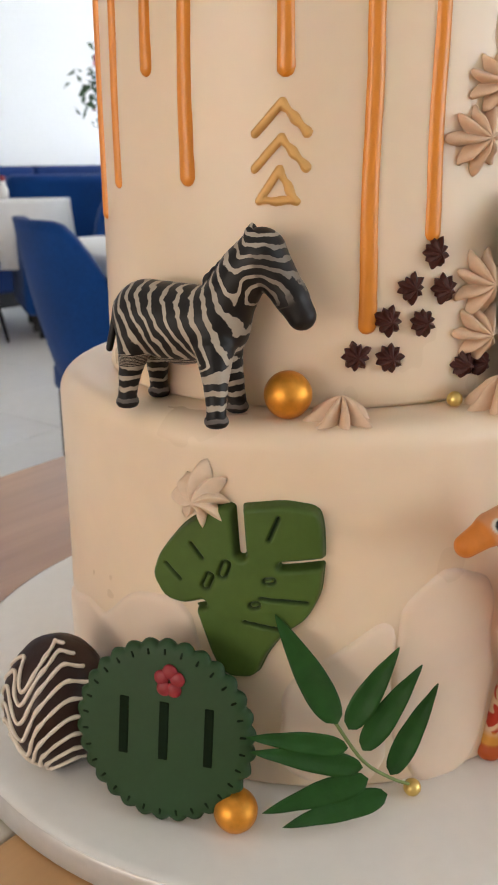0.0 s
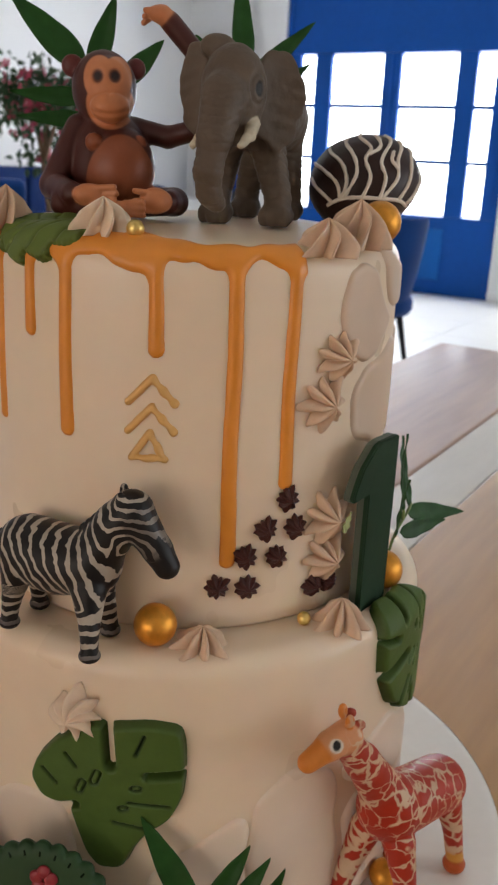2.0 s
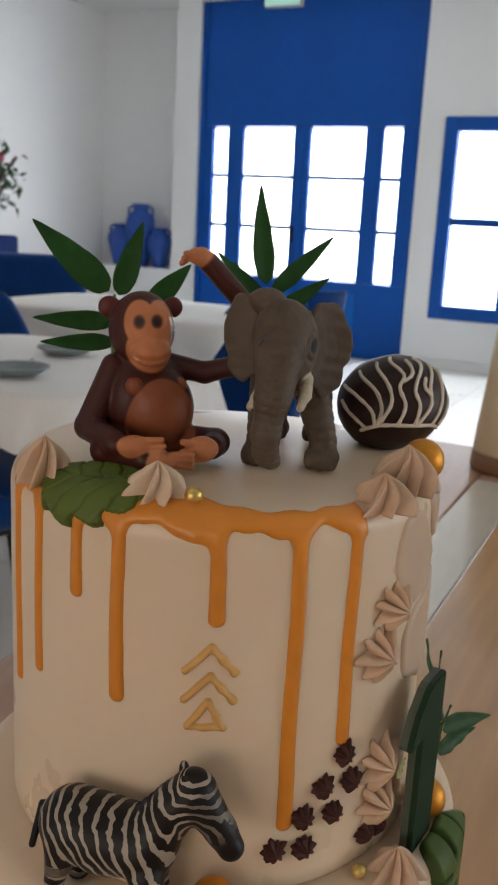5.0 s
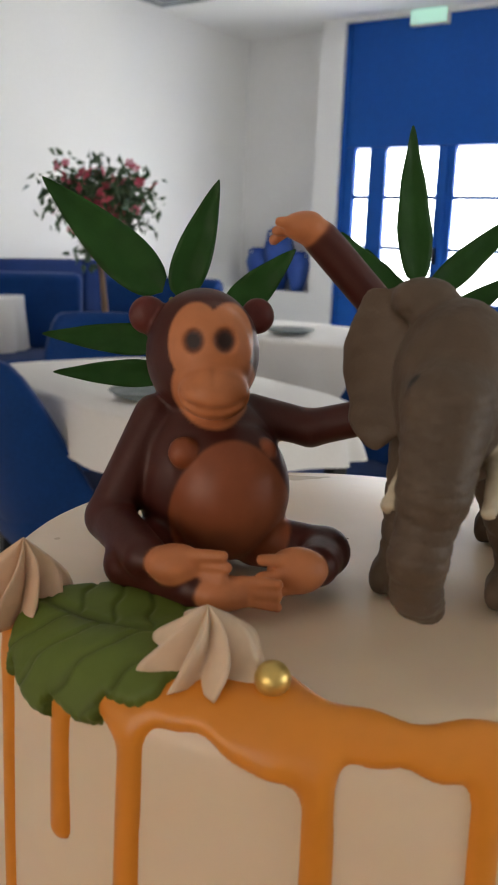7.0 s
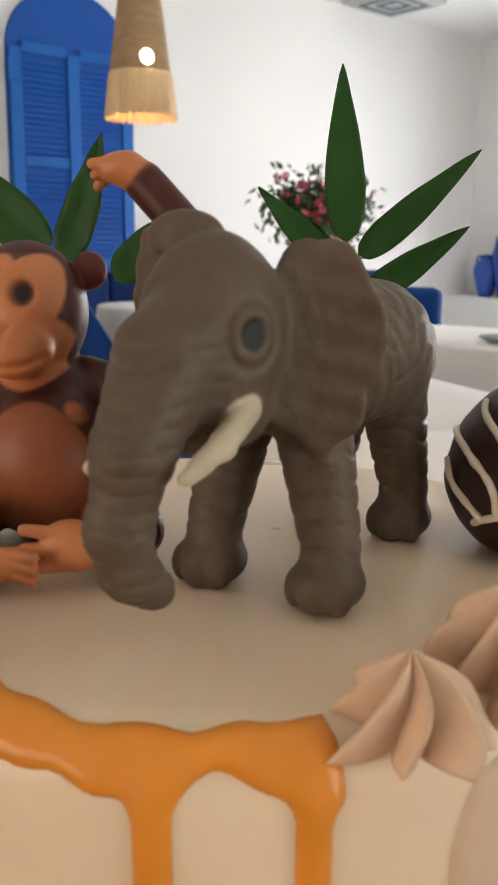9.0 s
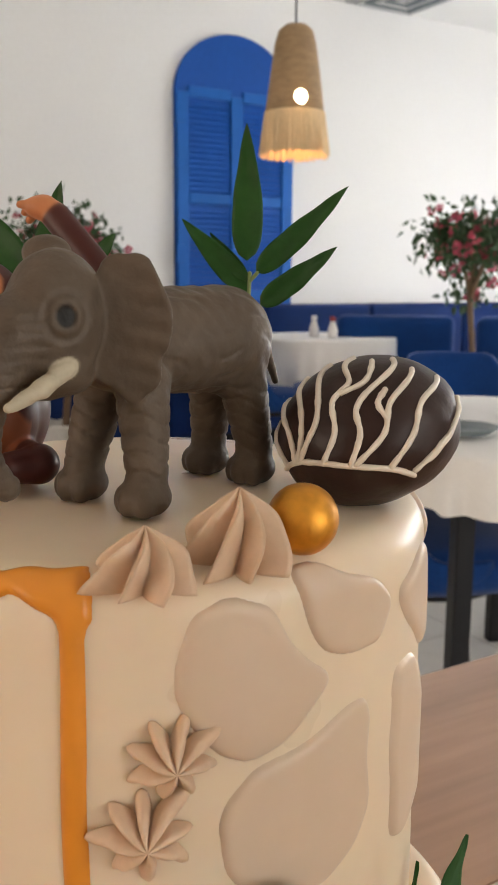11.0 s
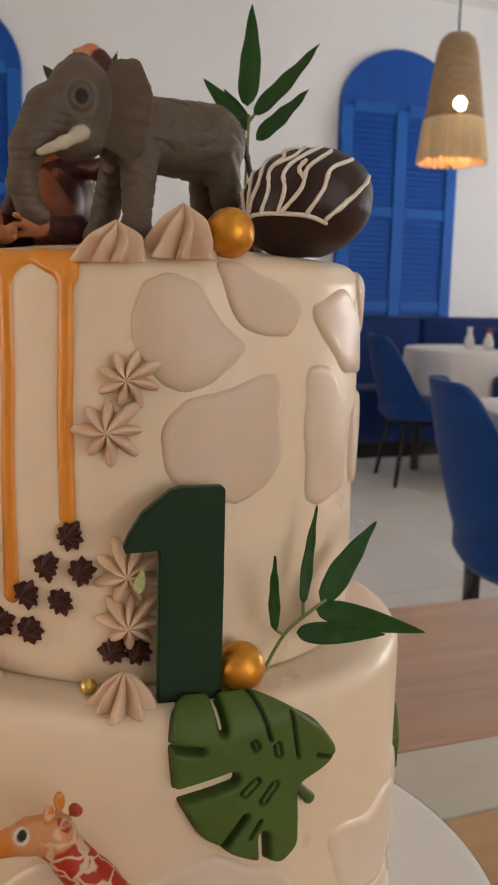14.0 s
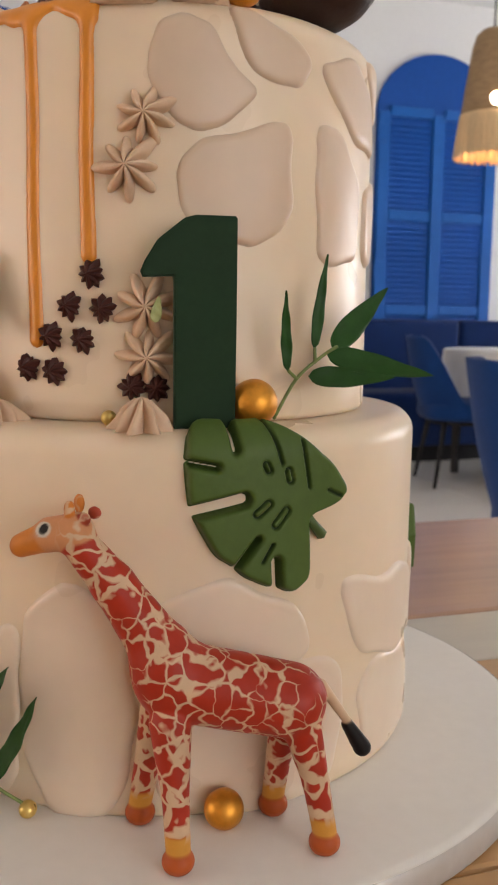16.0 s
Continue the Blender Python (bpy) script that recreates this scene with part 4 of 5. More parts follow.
def rosette_mesh(r, h, lobes, depth, twist, seed, flat=False):
    """A star-tip dollop: ridges that turn a little as they rise to a point."""
    rnd = random.Random(seed)
    n, rows = lobes * 14, 26
    th = np.linspace(0, 2 * np.pi, n, endpoint=False)
    off = [rnd.uniform(-0.09, 0.09) for _ in range(lobes)]
    lift = [rnd.uniform(0.85, 1.15) for _ in range(lobes)]
    v = []
    for i in range(rows):
        s = i / (rows - 1)
        if flat:
            prof, z = (1 - s) ** 0.80 + 0.03 * (1 - s), h * (s ** 1.5)
        else:
            prof, z = (1 - s ** 2.5) ** 0.95 * (1 - 0.10 * s) + 0.03 * (1 - s), h * (0.9 * s + 0.1 * s ** 6)
        k = np.mod(th / (2 * np.pi) * lobes, 1.0)
        li = np.floor(th / (2 * np.pi) * lobes).astype(int) % lobes
        tri = 1 - np.abs(2 * k - 1)
        shape = np.clip(tri * 1.35, 0, 1) ** 0.9 * (0.66 + 0.34 * tri) if flat else tri ** 1.1
        rr = r * prof * (1 - depth + depth * shape) * np.array(lift)[li] ** (1 - s)
        tt = th + twist * s + np.array(off)[li] * (1 - s) * 0.4
        rr = rr * (1 + 0.05 * np.sin(li * 2.3 + 9 * s + seed) + 0.03 * np.sin(th * 3 + seed))
        lip = np.clip(1 - np.abs(tri - 0.45) / 0.25, 0, 1)
        zz = z + ((0.34 * shape + 0.20 * lip) * h * (1 - s) * s * 3.2 if flat else 0.10 * h * shape * math.sin(math.pi * s))
        v.append(np.stack([rr * np.cos(tt), rr * np.sin(tt), np.broadcast_to(zz, rr.shape)], 1))
    v = np.vstack(v)
    me = bpy.data.meshes.new("dollop")
    me.from_pydata(v.tolist(), [], grid_faces(rows, n, True).tolist() + [list(range(n))[::-1]])
    return me


def rosette(m, r, h, lobes, depth, twist, seed, material, label, flat=False, group="buttercream rosettes", name="buttercream_rosette", category="icing"):
    me = rosette_mesh(r, h, lobes, depth, twist, seed, flat)
    ob = finish(name, me, material)
    ob.matrix_world = m
    return tagged(ob, label, category, group)


KISS = "beige piped buttercream rosette"
for x, y, z, r, h, s in ((-0.069, -0.036, -0.0055, 0.0096, 0.0165, 1), (-0.0335, -0.0635, -0.0030, 0.0104, 0.0125, 2), (0.0415, -0.0662, -0.0070, 0.0110, 0.0128, 3), (0.0555, -0.0515, -0.0055, 0.0124, 0.0172, 4)):
    rosette(Matrix.Translation((x, y, ZT_ + z)) @ pose(0, 0, 0, 0, 0, s * 37), r, h, 8, 0.58, 0.7, s, BUTTER if s != 2 else BUTTER_PALE, KISS + " on the cake's top edge")
for x, y, r, h, s in ((0.002, -0.0925, 0.0115, 0.0085, 5), (0.0545, -0.0775, 0.0115, 0.0115, 6)):
    rosette(Matrix.Translation((x, y, ZL - 0.0005)) @ pose(0, 0, 0, 0, 0, s * 23), r * 0.96, h * 0.95, 8, 0.58, 0.25, s, BUTTER, KISS + " on the ledge", True)
for az, z, r, s in ((35.2, .9915, 0.0105, 7), (31.4, .9755, 0.0112, 8), (35.5, .931, 0.0118, 9), (35.8, .9145, 0.0105, 10)):
    rosette(outward(az, z, R1 + 0.0003, s * 20), r * 0.98, 0.0075, 8, 0.55, 0.18, s, BUTTER, "beige piped star flower on the upper tier", True, name="piped_flower", group="piped star flowers")
rosette(outward(-23.5, .868, R2 + 0.0003, 15), 0.0104, 0.0095, 8, 0.45, 0.7, 11, BUTTER_PALE, "pale piped buttercream rosette above the green leaf")
for i, (az, z) in enumerate(((22.4, .9415), (17.0, .931), (25.2, .930), (12.0, .921), (20.2, .920), (5.0, .910), (12.6, .909), (32.0, .9045), (37.5, .9045))):
    rosette(outward(az, z, R1 + 0.0002, i * 17), 0.0046, 0.0044, 9, 0.27, 0.25, 30 + i, CHOCO_STAR, "small dark chocolate piped star", group="chocolate stars", name="chocolate_star")


def pearl(x, y, z0, r, material, label, group):
    me = bpy.data.meshes.new("pearl")
    bm = bmesh.new()
    bmesh.ops.create_icosphere(bm, subdivisions=4, radius=r)
    for w in bm.verts:
        w.co *= 1 + 0.012 * noise.noise(w.co * 180 + Vector((x * 50, y * 50, 0)))
    bm.to_mesh(me)
    bm.free()
    ob = finish("gold_pearl", me, material)
    ob.location = (x, y, z0 + r * 0.985)
    tagged(ob, label, "cake pearl", group)


BIG = "large gold chocolate ball resting "
for x, y, z, r, w in ((-0.0145, -0.0905, ZL, 0.0076, "on the ledge"), (0.0775, -0.0475, ZL, 0.0080, "on the ledge beside the number"), (0.0655, -0.0405, ZT_ - 0.0045, 0.0078, "on the cake top"), (-0.0315, -0.1215, ZB, 0.0072, "on the board by the disc"), (0.0845, -0.0715, ZB, 0.0066, "on the board under the giraffe")):
    pearl(x, y, z, r, GOLD, BIG + w, "large gold balls")
for x, y, z, r in ((0.0405, -0.0780, ZL, 0.0026), (-0.0228, -0.0705, ZT_ - 0.0030, 0.0030), (0.0285, -0.1055, ZB, 0.0030)):
    pearl(x, y, z, r, GOLD_SMALL, "small pale gold sugar pearl", "small gold pearls")


def truffle(label, m, rx, ry, rz, lines, seed, tilt=0):
    """A chocolate-coated cake ball with lines of white chocolate over it."""
    ob = thing("chocolate_ball", label, "cake ball", m, group="drizzled chocolate balls")
    turn = Matrix.Rotation(radians(32), 3, "Z") @ Matrix.Rotation(radians(-tilt), 3, "Y")
    stretch = turn @ Matrix.Diagonal((rx, ry, rz)) @ turn.transposed()

    def coat(d):
        fat = 1 + 0.07 * (d.dot(turn.col[0]) if tilt else 0)
        return stretch @ d * fat * (1 + 0.022 * noise.noise(d * 3.2 + Vector((seed, 0, 0))))

    bm = bmesh.new()
    bmesh.ops.create_icosphere(bm, subdivisions=5, radius=1)
    for w in bm.verts:
        w.co = coat(w.co) * (1 + 0.006 * noise.noise(w.co * 11 + Vector((0, seed, 0))))
        w.co.z = max(w.co.z, -0.93 * rz)
    part("ball", bm, CHOCO, ob, "lumpy dark chocolate coating", smooth=True)
    for line in lines:
        pts = []
        for a, e, _ in smooth_line([(a, e, 0) for a, e in line], 10):
            d = Vector((math.sin(radians(a)) * math.cos(radians(e)), -math.cos(radians(a)) * math.cos(radians(e)), math.sin(radians(e))))
            pts.append(tuple(coat(d) * 1.012))
        w = [0.00074 * (1 + 0.35 * noise.noise(Vector((i * 0.35, seed, 0)))) for i in range(len(pts))]
        v, f = tube(pts, w, 8)
        part_np("drizzle_line", v, f, DRIZZLE, ob, "thin white chocolate line")


rd = random.Random(21)
# root-like lines fanning out from a band low on the front
LINES_TOP = [[(-50, -24), (-32, -15), (-10, -12), (12, -13), (35, -16), (54, -24)], [(-42, -20), (-60, -6), (-84, 8)], [(-32, -15), (-38, 5), (-62, 20), (-92, 26)], [(-30, -14), (-27, 10), (-42, 32), (-84, 48)],
             [(-27, -12), (-17, 18), (-30, 44), (-68, 66)], [(-8, -13), (-2, 12), (-9, 34), (-4, 54), (-50, 80)], [(-5, 40), (14, 52), (22, 74)], [(10, -13), (14, 10), (10, 30), (24, 48), (66, 72)],
             [(13, -12), (28, 10), (34, 34), (66, 56)], [(34, -15), (46, 8), (55, 30), (92, 44)], [(30, 20), (24, 32), (30, 42)], [(52, -20), (62, -8), (72, 2)], [(60, -12), (80, 8), (104, 24)]]
truffle("dark chocolate cake ball with white drizzle on the cake top", Matrix.Translation((0.0668, 0.002, ZT_ + 0.0155)), 0.0232, 0.0215, 0.0186, LINES_TOP, 4, 16)
LINES_LOW = []
for k in range(9):
    z = 58 - k * 15
    LINES_LOW.append([(-88, z - 22), (-58, z - 2), (-32, z - 26 + rd.uniform(-4, 4)), (-8, z + 6), (24, z + 26), (58, z + 18)])
truffle("dark chocolate cake ball with white drizzle leaning on the disc", Matrix.Translation((-0.0955, -0.0835, ZB + 0.0232)), 0.0190, 0.0190, 0.0248, LINES_LOW, 9)

# number one of green card on a foam core, standing on the ledge
num = thing("number_one", "dark green number 1 topper standing on the ledge", "number topper", outward(47.4, ZL, 0.0935) @ pose(0, 0, 0, 0, 0, 0))
OUT1 = [(-0.0098, 0), (0.0102, 0), (0.0104, 0.0345), (0.0104, 0.067), (0.0098, 0.0678), (-0.0030, 0.0678), (-0.0065, 0.0668), (-0.0150, 0.0600), (-0.0190, 0.0535), (-0.0205, 0.0500), (-0.0198, 0.0483), (-0.0100, 0.0487), (-0.0098, 0.0470)]


def plate_mesh(outline, z0, z1, bevel=0.0):
    bm = bmesh.new()
    f = bm.faces.new([bm.verts.new((x, y, z0)) for x, y in outline])
    g = bmesh.ops.extrude_face_region(bm, geom=[f])["geom"]
    bmesh.ops.translate(bm, verts=[q for q in g if isinstance(q, bmesh.types.BMVert)], vec=(0, 0, z1 - z0))
    if bevel:
        bmesh.ops.bevel(bm, geom=[e for e in bm.edges if abs(e.verts[0].co.z - z1) < 1e-7 and abs(e.verts[1].co.z - z1) < 1e-7], offset=bevel, segments=2, affect="EDGES")
    return bm


part("core", plate_mesh([(x * 0.985, y) for x, y in OUT1], -0.0040, -0.0012), NUMBER_SIDE, num, "grey foam edge")
part("face", plate_mesh(OUT1, -0.0011, 0.0009, 0.0005), NUMBER, num, "dark green card face")

# scalloped disc with pressed lettering and a red flower
disc = thing("name_disc", "round scalloped dark green fondant disc leaning on the cake", "cake disc", Matrix.Translation((-0.0545, -0.1125, ZB + 0.0310)) @ pose(0, 0, 0, 80, 0, -16))
n = 240
ring = lambda r, z, dep: [(r * (1 + dep * abs(math.sin(15 * 2 * math.pi * k / n))) * math.cos(2 * math.pi * k / n), r * (1 + dep * abs(math.sin(15 * 2 * math.pi * k / n))) * math.sin(2 * math.pi * k / n), z) for k in range(n)]
DS = 1.19
prof = [(0.0002, 0.0022, 0), (0.0215, 0.0022, 0.01), (0.0232, 0.0021, 0.03), (0.0243, 0.0014, 0.055), (0.0247, 0.0, 0.06), (0.0243, -0.0018, 0.055), (0.0232, -0.0022, 0.03), (0.0002, -0.0022, 0)]
part_np("body", [p for a in prof for p in ring(a[0] * DS, a[1], a[2])], grid_faces(len(prof), n, True), DISC, disc)
for k in range(30):
    a = 2 * math.pi * (k + 0.5) / 30
    v, f = tube([(0.0222 * DS * math.cos(a), 0.0222 * DS * math.sin(a), 0.0021), (0.0236 * DS * math.cos(a), 0.0236 * DS * math.sin(a), 0.0018)], 0.0005, 6)
    part_np("edge_notch", v, f, DISC_MARK, disc)
for x0, x1, y0, y1 in ((-0.0150, -0.0118, -0.0090, 0.0105), (-0.0012, 0.0020, -0.0090, 0.0105), (0.0142, 0.0172, -0.0090, 0.0105)):
    box_part("pressed_bar", (x0, y0, 0.0019, x1, y1, 0.0026), DISC_MARK, disc, "plain dark pressed bar", bevel=0.0003)
bm = bmesh.new()
for k in range(5):
    a = k * 1.2566 + 0.3
    bmesh.ops.create_uvsphere(bm, u_segments=14, v_segments=8, radius=1, matrix=Matrix.Translation((0.0028 * math.cos(a) + 0.002, 0.0178 + 0.0032 * math.sin(a), 0.0026)) @ Matrix.Diagonal((0.0026, 0.0026, 0.0011, 1)))
part("flower", bm, RED_FLOWER, disc, "small dark red fondant flower", smooth=True)


# ---------------------------------------------------------------- silk leaf sprigs
def blade(base, tip, width, side, cup=0.16, bend=0.06, n=22):
    """One long pointed leaf with a fold along its rib; side is roughly its upper face's direction."""
    b, t = Vector(base), Vector(tip)
    ax = t - b
    L = ax.length
    ax.normalize()
    nrm = (Vector(side) - ax * Vector(side).dot(ax)).normalized()
    wd = ax.cross(nrm)
    top, bot = [], []
    m = 9
    for i in range(n):
        s = i / (n - 1)
        w = width / 2 * (max(0.0, math.sin(math.pi * min(1, s ** 0.62)))) ** 0.8 * (1 - 0.15 * s) + 0.00012
        for j in range(m):
            c = j / (m - 1) * 2 - 1
            p = b + ax * (L * s) + wd * (w * c) + nrm * (abs(c) * w * cup - bend * L * math.sin(math.pi * s) * 0.6 + 0.00035 * math.sin(s * 19 + c * 2) * abs(c))
            top.append(p)
            bot.append(p - nrm * 0.0003)
    k = n * m
    g = grid_faces(n, m)
    f = g.tolist() + (g[:, ::-1] + k).tolist()
    for i in range(n - 1):
        f += [[i * m, (i + 1) * m, (i + 1) * m + k, i * m + k], [i * m + m - 1, i * m + m - 1 + k, (i + 1) * m + m - 1 + k, (i + 1) * m + m - 1]]
    return np.array([tuple(p) for p in top + bot]), f


def sprig(label, stems, leaves, side):
    ob = thing("leaf_sprig", label, "leaf sprig", group="silk leaf sprigs")
    for s in stems:
        v, f = tube(smooth_line(s, 6), 0.0006, 7)
        part_np("stem", v, f, STEM, ob, "thin yellow-green stem")
    for base, tip, w in leaves:
        v, f = blade(base, tip, w, side)
        part_np("leaf", v, f, SILK, ob)
    return ob


sprig("dark green silk bamboo leaf sprig lying against the lower tier", [[(0.0, -0.1165, .799), (0.0094, -0.1185, .7855), (0.020, -0.1125, .774), (0.0275, -0.106, .7665)]],
      [((.001, -.1175, .7985), (-.0187, -.1062, .8315), .0105), ((.0044, -.118, .797), (.0202, -.1135, .8236), .0085), ((.0092, -.1178, .789), (.028, -.112, .8164), .0085), ((.0195, -.1125, .7755), (.0348, -.1065, .8061), .0080),
       ((.0043, -.1203, .7915), (-.0279, -.1249, .799), .0072), ((.0092, -.1203, .784), (-.0269, -.1268, .7951), .0080), ((.0111, -.121, .7805), (-.023, -.129, .7739), .0085), ((.018, -.118, .772), (-.0166, -.129, .7685), .0085)], (-0.1, -1, 0.5))
sprig("dark green silk bamboo leaf sprig behind the brown figure", [[(-.043, .018, ZT_), (-.044, .018, 1.060), (-.0435, .018, 1.087)]],
      [((-.0457, .018, 1.0885), (-.0744, .019, 1.1142), .0125), ((-.0418, .018, 1.087), (-.0328, .020, 1.1153), .0095), ((-.044, .019, 1.0765), (-.0745, .017, 1.0776), .0080), ((-.0435, .019, 1.0685), (-.0717, .016, 1.0685), .0070), ((-.030, .018, 1.083), (-.0138, .019, 1.0998), .0090)], (0.05, -1, 0.25))
sprig("dark green silk bamboo leaf sprig behind the grey figure", [[(.021, .036, ZT_), (.0205, .037, 1.060), (.0215, .037, 1.0885)], [(.0215, .037, 1.086), (.024, .037, 1.0885)]],
      [((.0206, .037, 1.092), (.0178, .043, 1.1325), .0098), ((.0235, .037, 1.0885), (.0503, .041, 1.1130), .0078), ((.0248, .037, 1.079), (.0485, .037, 1.0958), .0075), ((.0212, .037, 1.083), (-.0005, .036, 1.1045), .0078), ((.0205, .037, 1.086), (.007, .040, 1.1005), .0045)], (0.15, -1, 0.25))
sprig("dark green silk bamboo leaf sprig beside the number", [[(.0800, -.0390, ZL + 0.002), (.0850, -.0330, .9075), (.0915, -.0265, .9155), (.0945, -.0225, .9185)], [(.0850, -.0330, .9075), (.0845, -.0375, .9105)], [(.0895, -.0285, .913), (.0895, -.029, .918)]],
      [((.0920, -.0250, .9160), (.1239, -.0076, .9093), .0085), ((.0935, -.0235, .9180), (.0973, .0089, .9395), .0090), ((.0895, -.0290, .9180), (.0899, -.0223, .9498), .0040), ((.0845, -.0380, .9105), (.0866, -.0428, .9369), .0038), ((.0885, -.0310, .9085), (.1130, -.0150, .9085), .0075)], (0.75, -0.62, 0.3))


# a shred of pale green icing leaf on the cream flower beside the number
ob = thing("icing_leaf", "tiny pale green icing leaf on a cream flower", "leaf decoration")
leaf_at = outward(37.5, .930, R1 + 0.0075)
v, f = blade(leaf_at @ Vector((0, -.004, 0)), leaf_at @ Vector((.0015, .0045, .0015)), .0035, leaf_at.to_3x3() @ Vector((0, 0, 1)))
part_np("leaf", v, f, mat("pale_green_icing", (0.42, 0.46, 0.20), 0.5, grain=300), ob)


# ---------------------------------------------------------------- modelled paste figures, each one plain mesh
def cone(p, a, ra, b, rb):
    """Signed distance from a limb that tapers from ra at a to rb at b."""
    a, b = np.array(a, np.float32), np.array(b, np.float32)
    d = b - a
    t = np.clip(((p - a) @ d) / (d @ d + 1e-12), 0, 1)
    return np.linalg.norm(p - a - t[..., None] * d, axis=-1) - (ra + (rb - ra) * t)


def ell(p, c, r, axes=None):
    """Rough signed distance from an ellipsoid; axes: rows are its own directions."""
    q = p - np.array(c, np.float32)
    if axes is not None:
        q = q @ np.array(axes, np.float32).T
    r = np.array(r, np.float32)
    k0 = np.linalg.norm(q / r, axis=-1)
    k1 = np.linalg.norm(q / (r * r), axis=-1) + 1e-9
    return k0 * (k0 - 1) / k1


def surface_net(val, lo, step):
    """A closed mesh where a sampled field changes sign."""
    ins = val < 0
    cube = [(i, j, k) for i in (0, 1) for j in (0, 1) for k in (0, 1)]
    nx, ny, nz = (s - 1 for s in val.shape)
    cnt = sum(ins[i:i + nx, j:j + ny, k:k + nz].astype(np.int8) for i, j, k in cube)
    act = (cnt > 0) & (cnt < 8)
    idx = -np.ones(act.shape, int)
    idx[act] = np.arange(act.sum())
    cells = np.argwhere(act)
    acc, num = np.zeros((len(cells), 3)), np.zeros(len(cells))
    for a in cube:
        for ax in range(3):
            if a[ax]:
                continue
            b = list(a)
            b[ax] = 1
            va = val[cells[:, 0] + a[0], cells[:, 1] + a[1], cells[:, 2] + a[2]]
            vb = val[cells[:, 0] + b[0], cells[:, 1] + b[1], cells[:, 2] + b[2]]
            hit = (va < 0) != (vb < 0)
            t = np.where(hit, va / np.where(hit, va - vb, 1), 0)
            q = np.array(a, float)[None] + t[:, None] * (np.array(b) - np.array(a))[None]
            acc += np.where(hit[:, None], q, 0)
            num += hit
    v = np.array(lo) + step * (cells + acc / num[:, None])
    faces = []
    for ax in range(3):
        o1, o2 = [(1, 2), (2, 0), (0, 1)][ax]
        sl0, sl1 = [slice(None)] * 3, [slice(None)] * 3
        sl0[ax], sl1[ax] = slice(0, -1), slice(1, None)
        ch = ins[tuple(sl0)] != ins[tuple(sl1)]
        e = np.argwhere(ch)
        e = e[(e[:, o1] > 0) & (e[:, o2] > 0) & (e[:, o1] < val.shape[o1] - 1) & (e[:, o2] < val.shape[o2] - 1)]
        quad = []
        for s1, s2 in ((0, 0), (1, 0), (1, 1), (0, 1)):
            c = e.copy()
            c[:, o1] -= s1
            c[:, o2] -= s2
            quad.append(idx[c[:, 0], c[:, 1], c[:, 2]])
        quad = np.stack(quad, 1)
        flip = ~ins[e[:, 0], e[:, 1], e[:, 2]]
        quad[flip] = quad[flip][:, ::-1]
        faces.append(quad)
    return v, np.vstack(faces)[:, ::-1]


def figure(name, label, category, shapes, step, material, dents=(), paint=(), extra=None, floor=None, attrs=None, group=""):
    """shapes: (distance function, colour, blend); dents: (distance function, depth); paint: (distance function, colour, softness)."""
    los, his = [], []
    for fn, col, k, c, r in shapes:
        los.append(np.min(np.array(c) - np.array(r)[:, None], axis=0))
        his.append(np.max(np.array(c) + np.array(r)[:, None], axis=0))
    lo, hi = np.min(los, 0) - 3 * step, np.max(his, 0) + 3 * step
    ax = [np.arange(lo[i], hi[i] + step, step, dtype=np.float32) for i in range(3)]
    val = np.full([len(a) for a in ax], 0.02, np.float32)
    for fn, col, k, c, r in shapes:
        c, r = np.array(c), np.array(r)
        b0, b1 = np.min(c - r[:, None], 0) - k - 4 * step, np.max(c + r[:, None], 0) + k + 4 * step
        s = tuple(slice(max(0, int((b0[i] - lo[i]) / step)), min(len(ax[i]), int((b1[i] - lo[i]) / step) + 2)) for i in range(3))
        p = np.stack(np.meshgrid(*[ax[i][s[i]] for i in range(3)], indexing="ij"), -1)
        val[s] = smin(val[s], fn(p), k)
    if extra is not None or dents:
        near = np.abs(val) < 0.003
        p = np.stack([ax[i][w] for i, w in enumerate(np.nonzero(near))], -1)
        dv = np.zeros(len(p), np.float32)
        for fn, depth in dents:
            dv += depth * np.clip(1 - np.maximum(fn(p), 0) / 0.0007, 0, 1)
        if extra is not None:
            dv += extra(p)
        val[near] += dv
    if floor is not None:
        zz = np.broadcast_to(ax[2][None, None, :], val.shape)
        val = np.maximum(val, floor - zz)
    v, f = surface_net(val, lo, step)
    p = v.astype(np.float32)
    ds = np.stack([fn(p) for fn, *_ in shapes], 1)
    w = np.exp(-(ds - ds.min(1, keepdims=True)) / 0.00012)
    col = (w @ np.array([s[1] for s in shapes])) / w.sum(1, keepdims=True)
    for fn, c, soft in paint:
        m = np.clip(0.5 - fn(p) / soft, 0, 1)[:, None]
        col = col * (1 - m) + np.array(c) * m
    more = attrs(p) if attrs else []
    base = np.array([p[:, 0].mean(), p[:, 1].mean(), p[:, 2].min()])
    ob = part_np(name, v - base, f, material, None, attrs=[("tint", col)] + [(k, np.asarray(a)) for k, a in more])
    ob.location = base
    return tagged(ob, label, category, group)


def C(a, ra, b, rb, col, k=0.0015):
    return (lambda p: cone(p, a, ra, b, rb), col, k, [a, b], [ra, rb])


def E(c, r, col, k=0.0015, axes=None):
    m = max(r)
    return (lambda p: ell(p, c, r, axes), col, k, [c], [m])


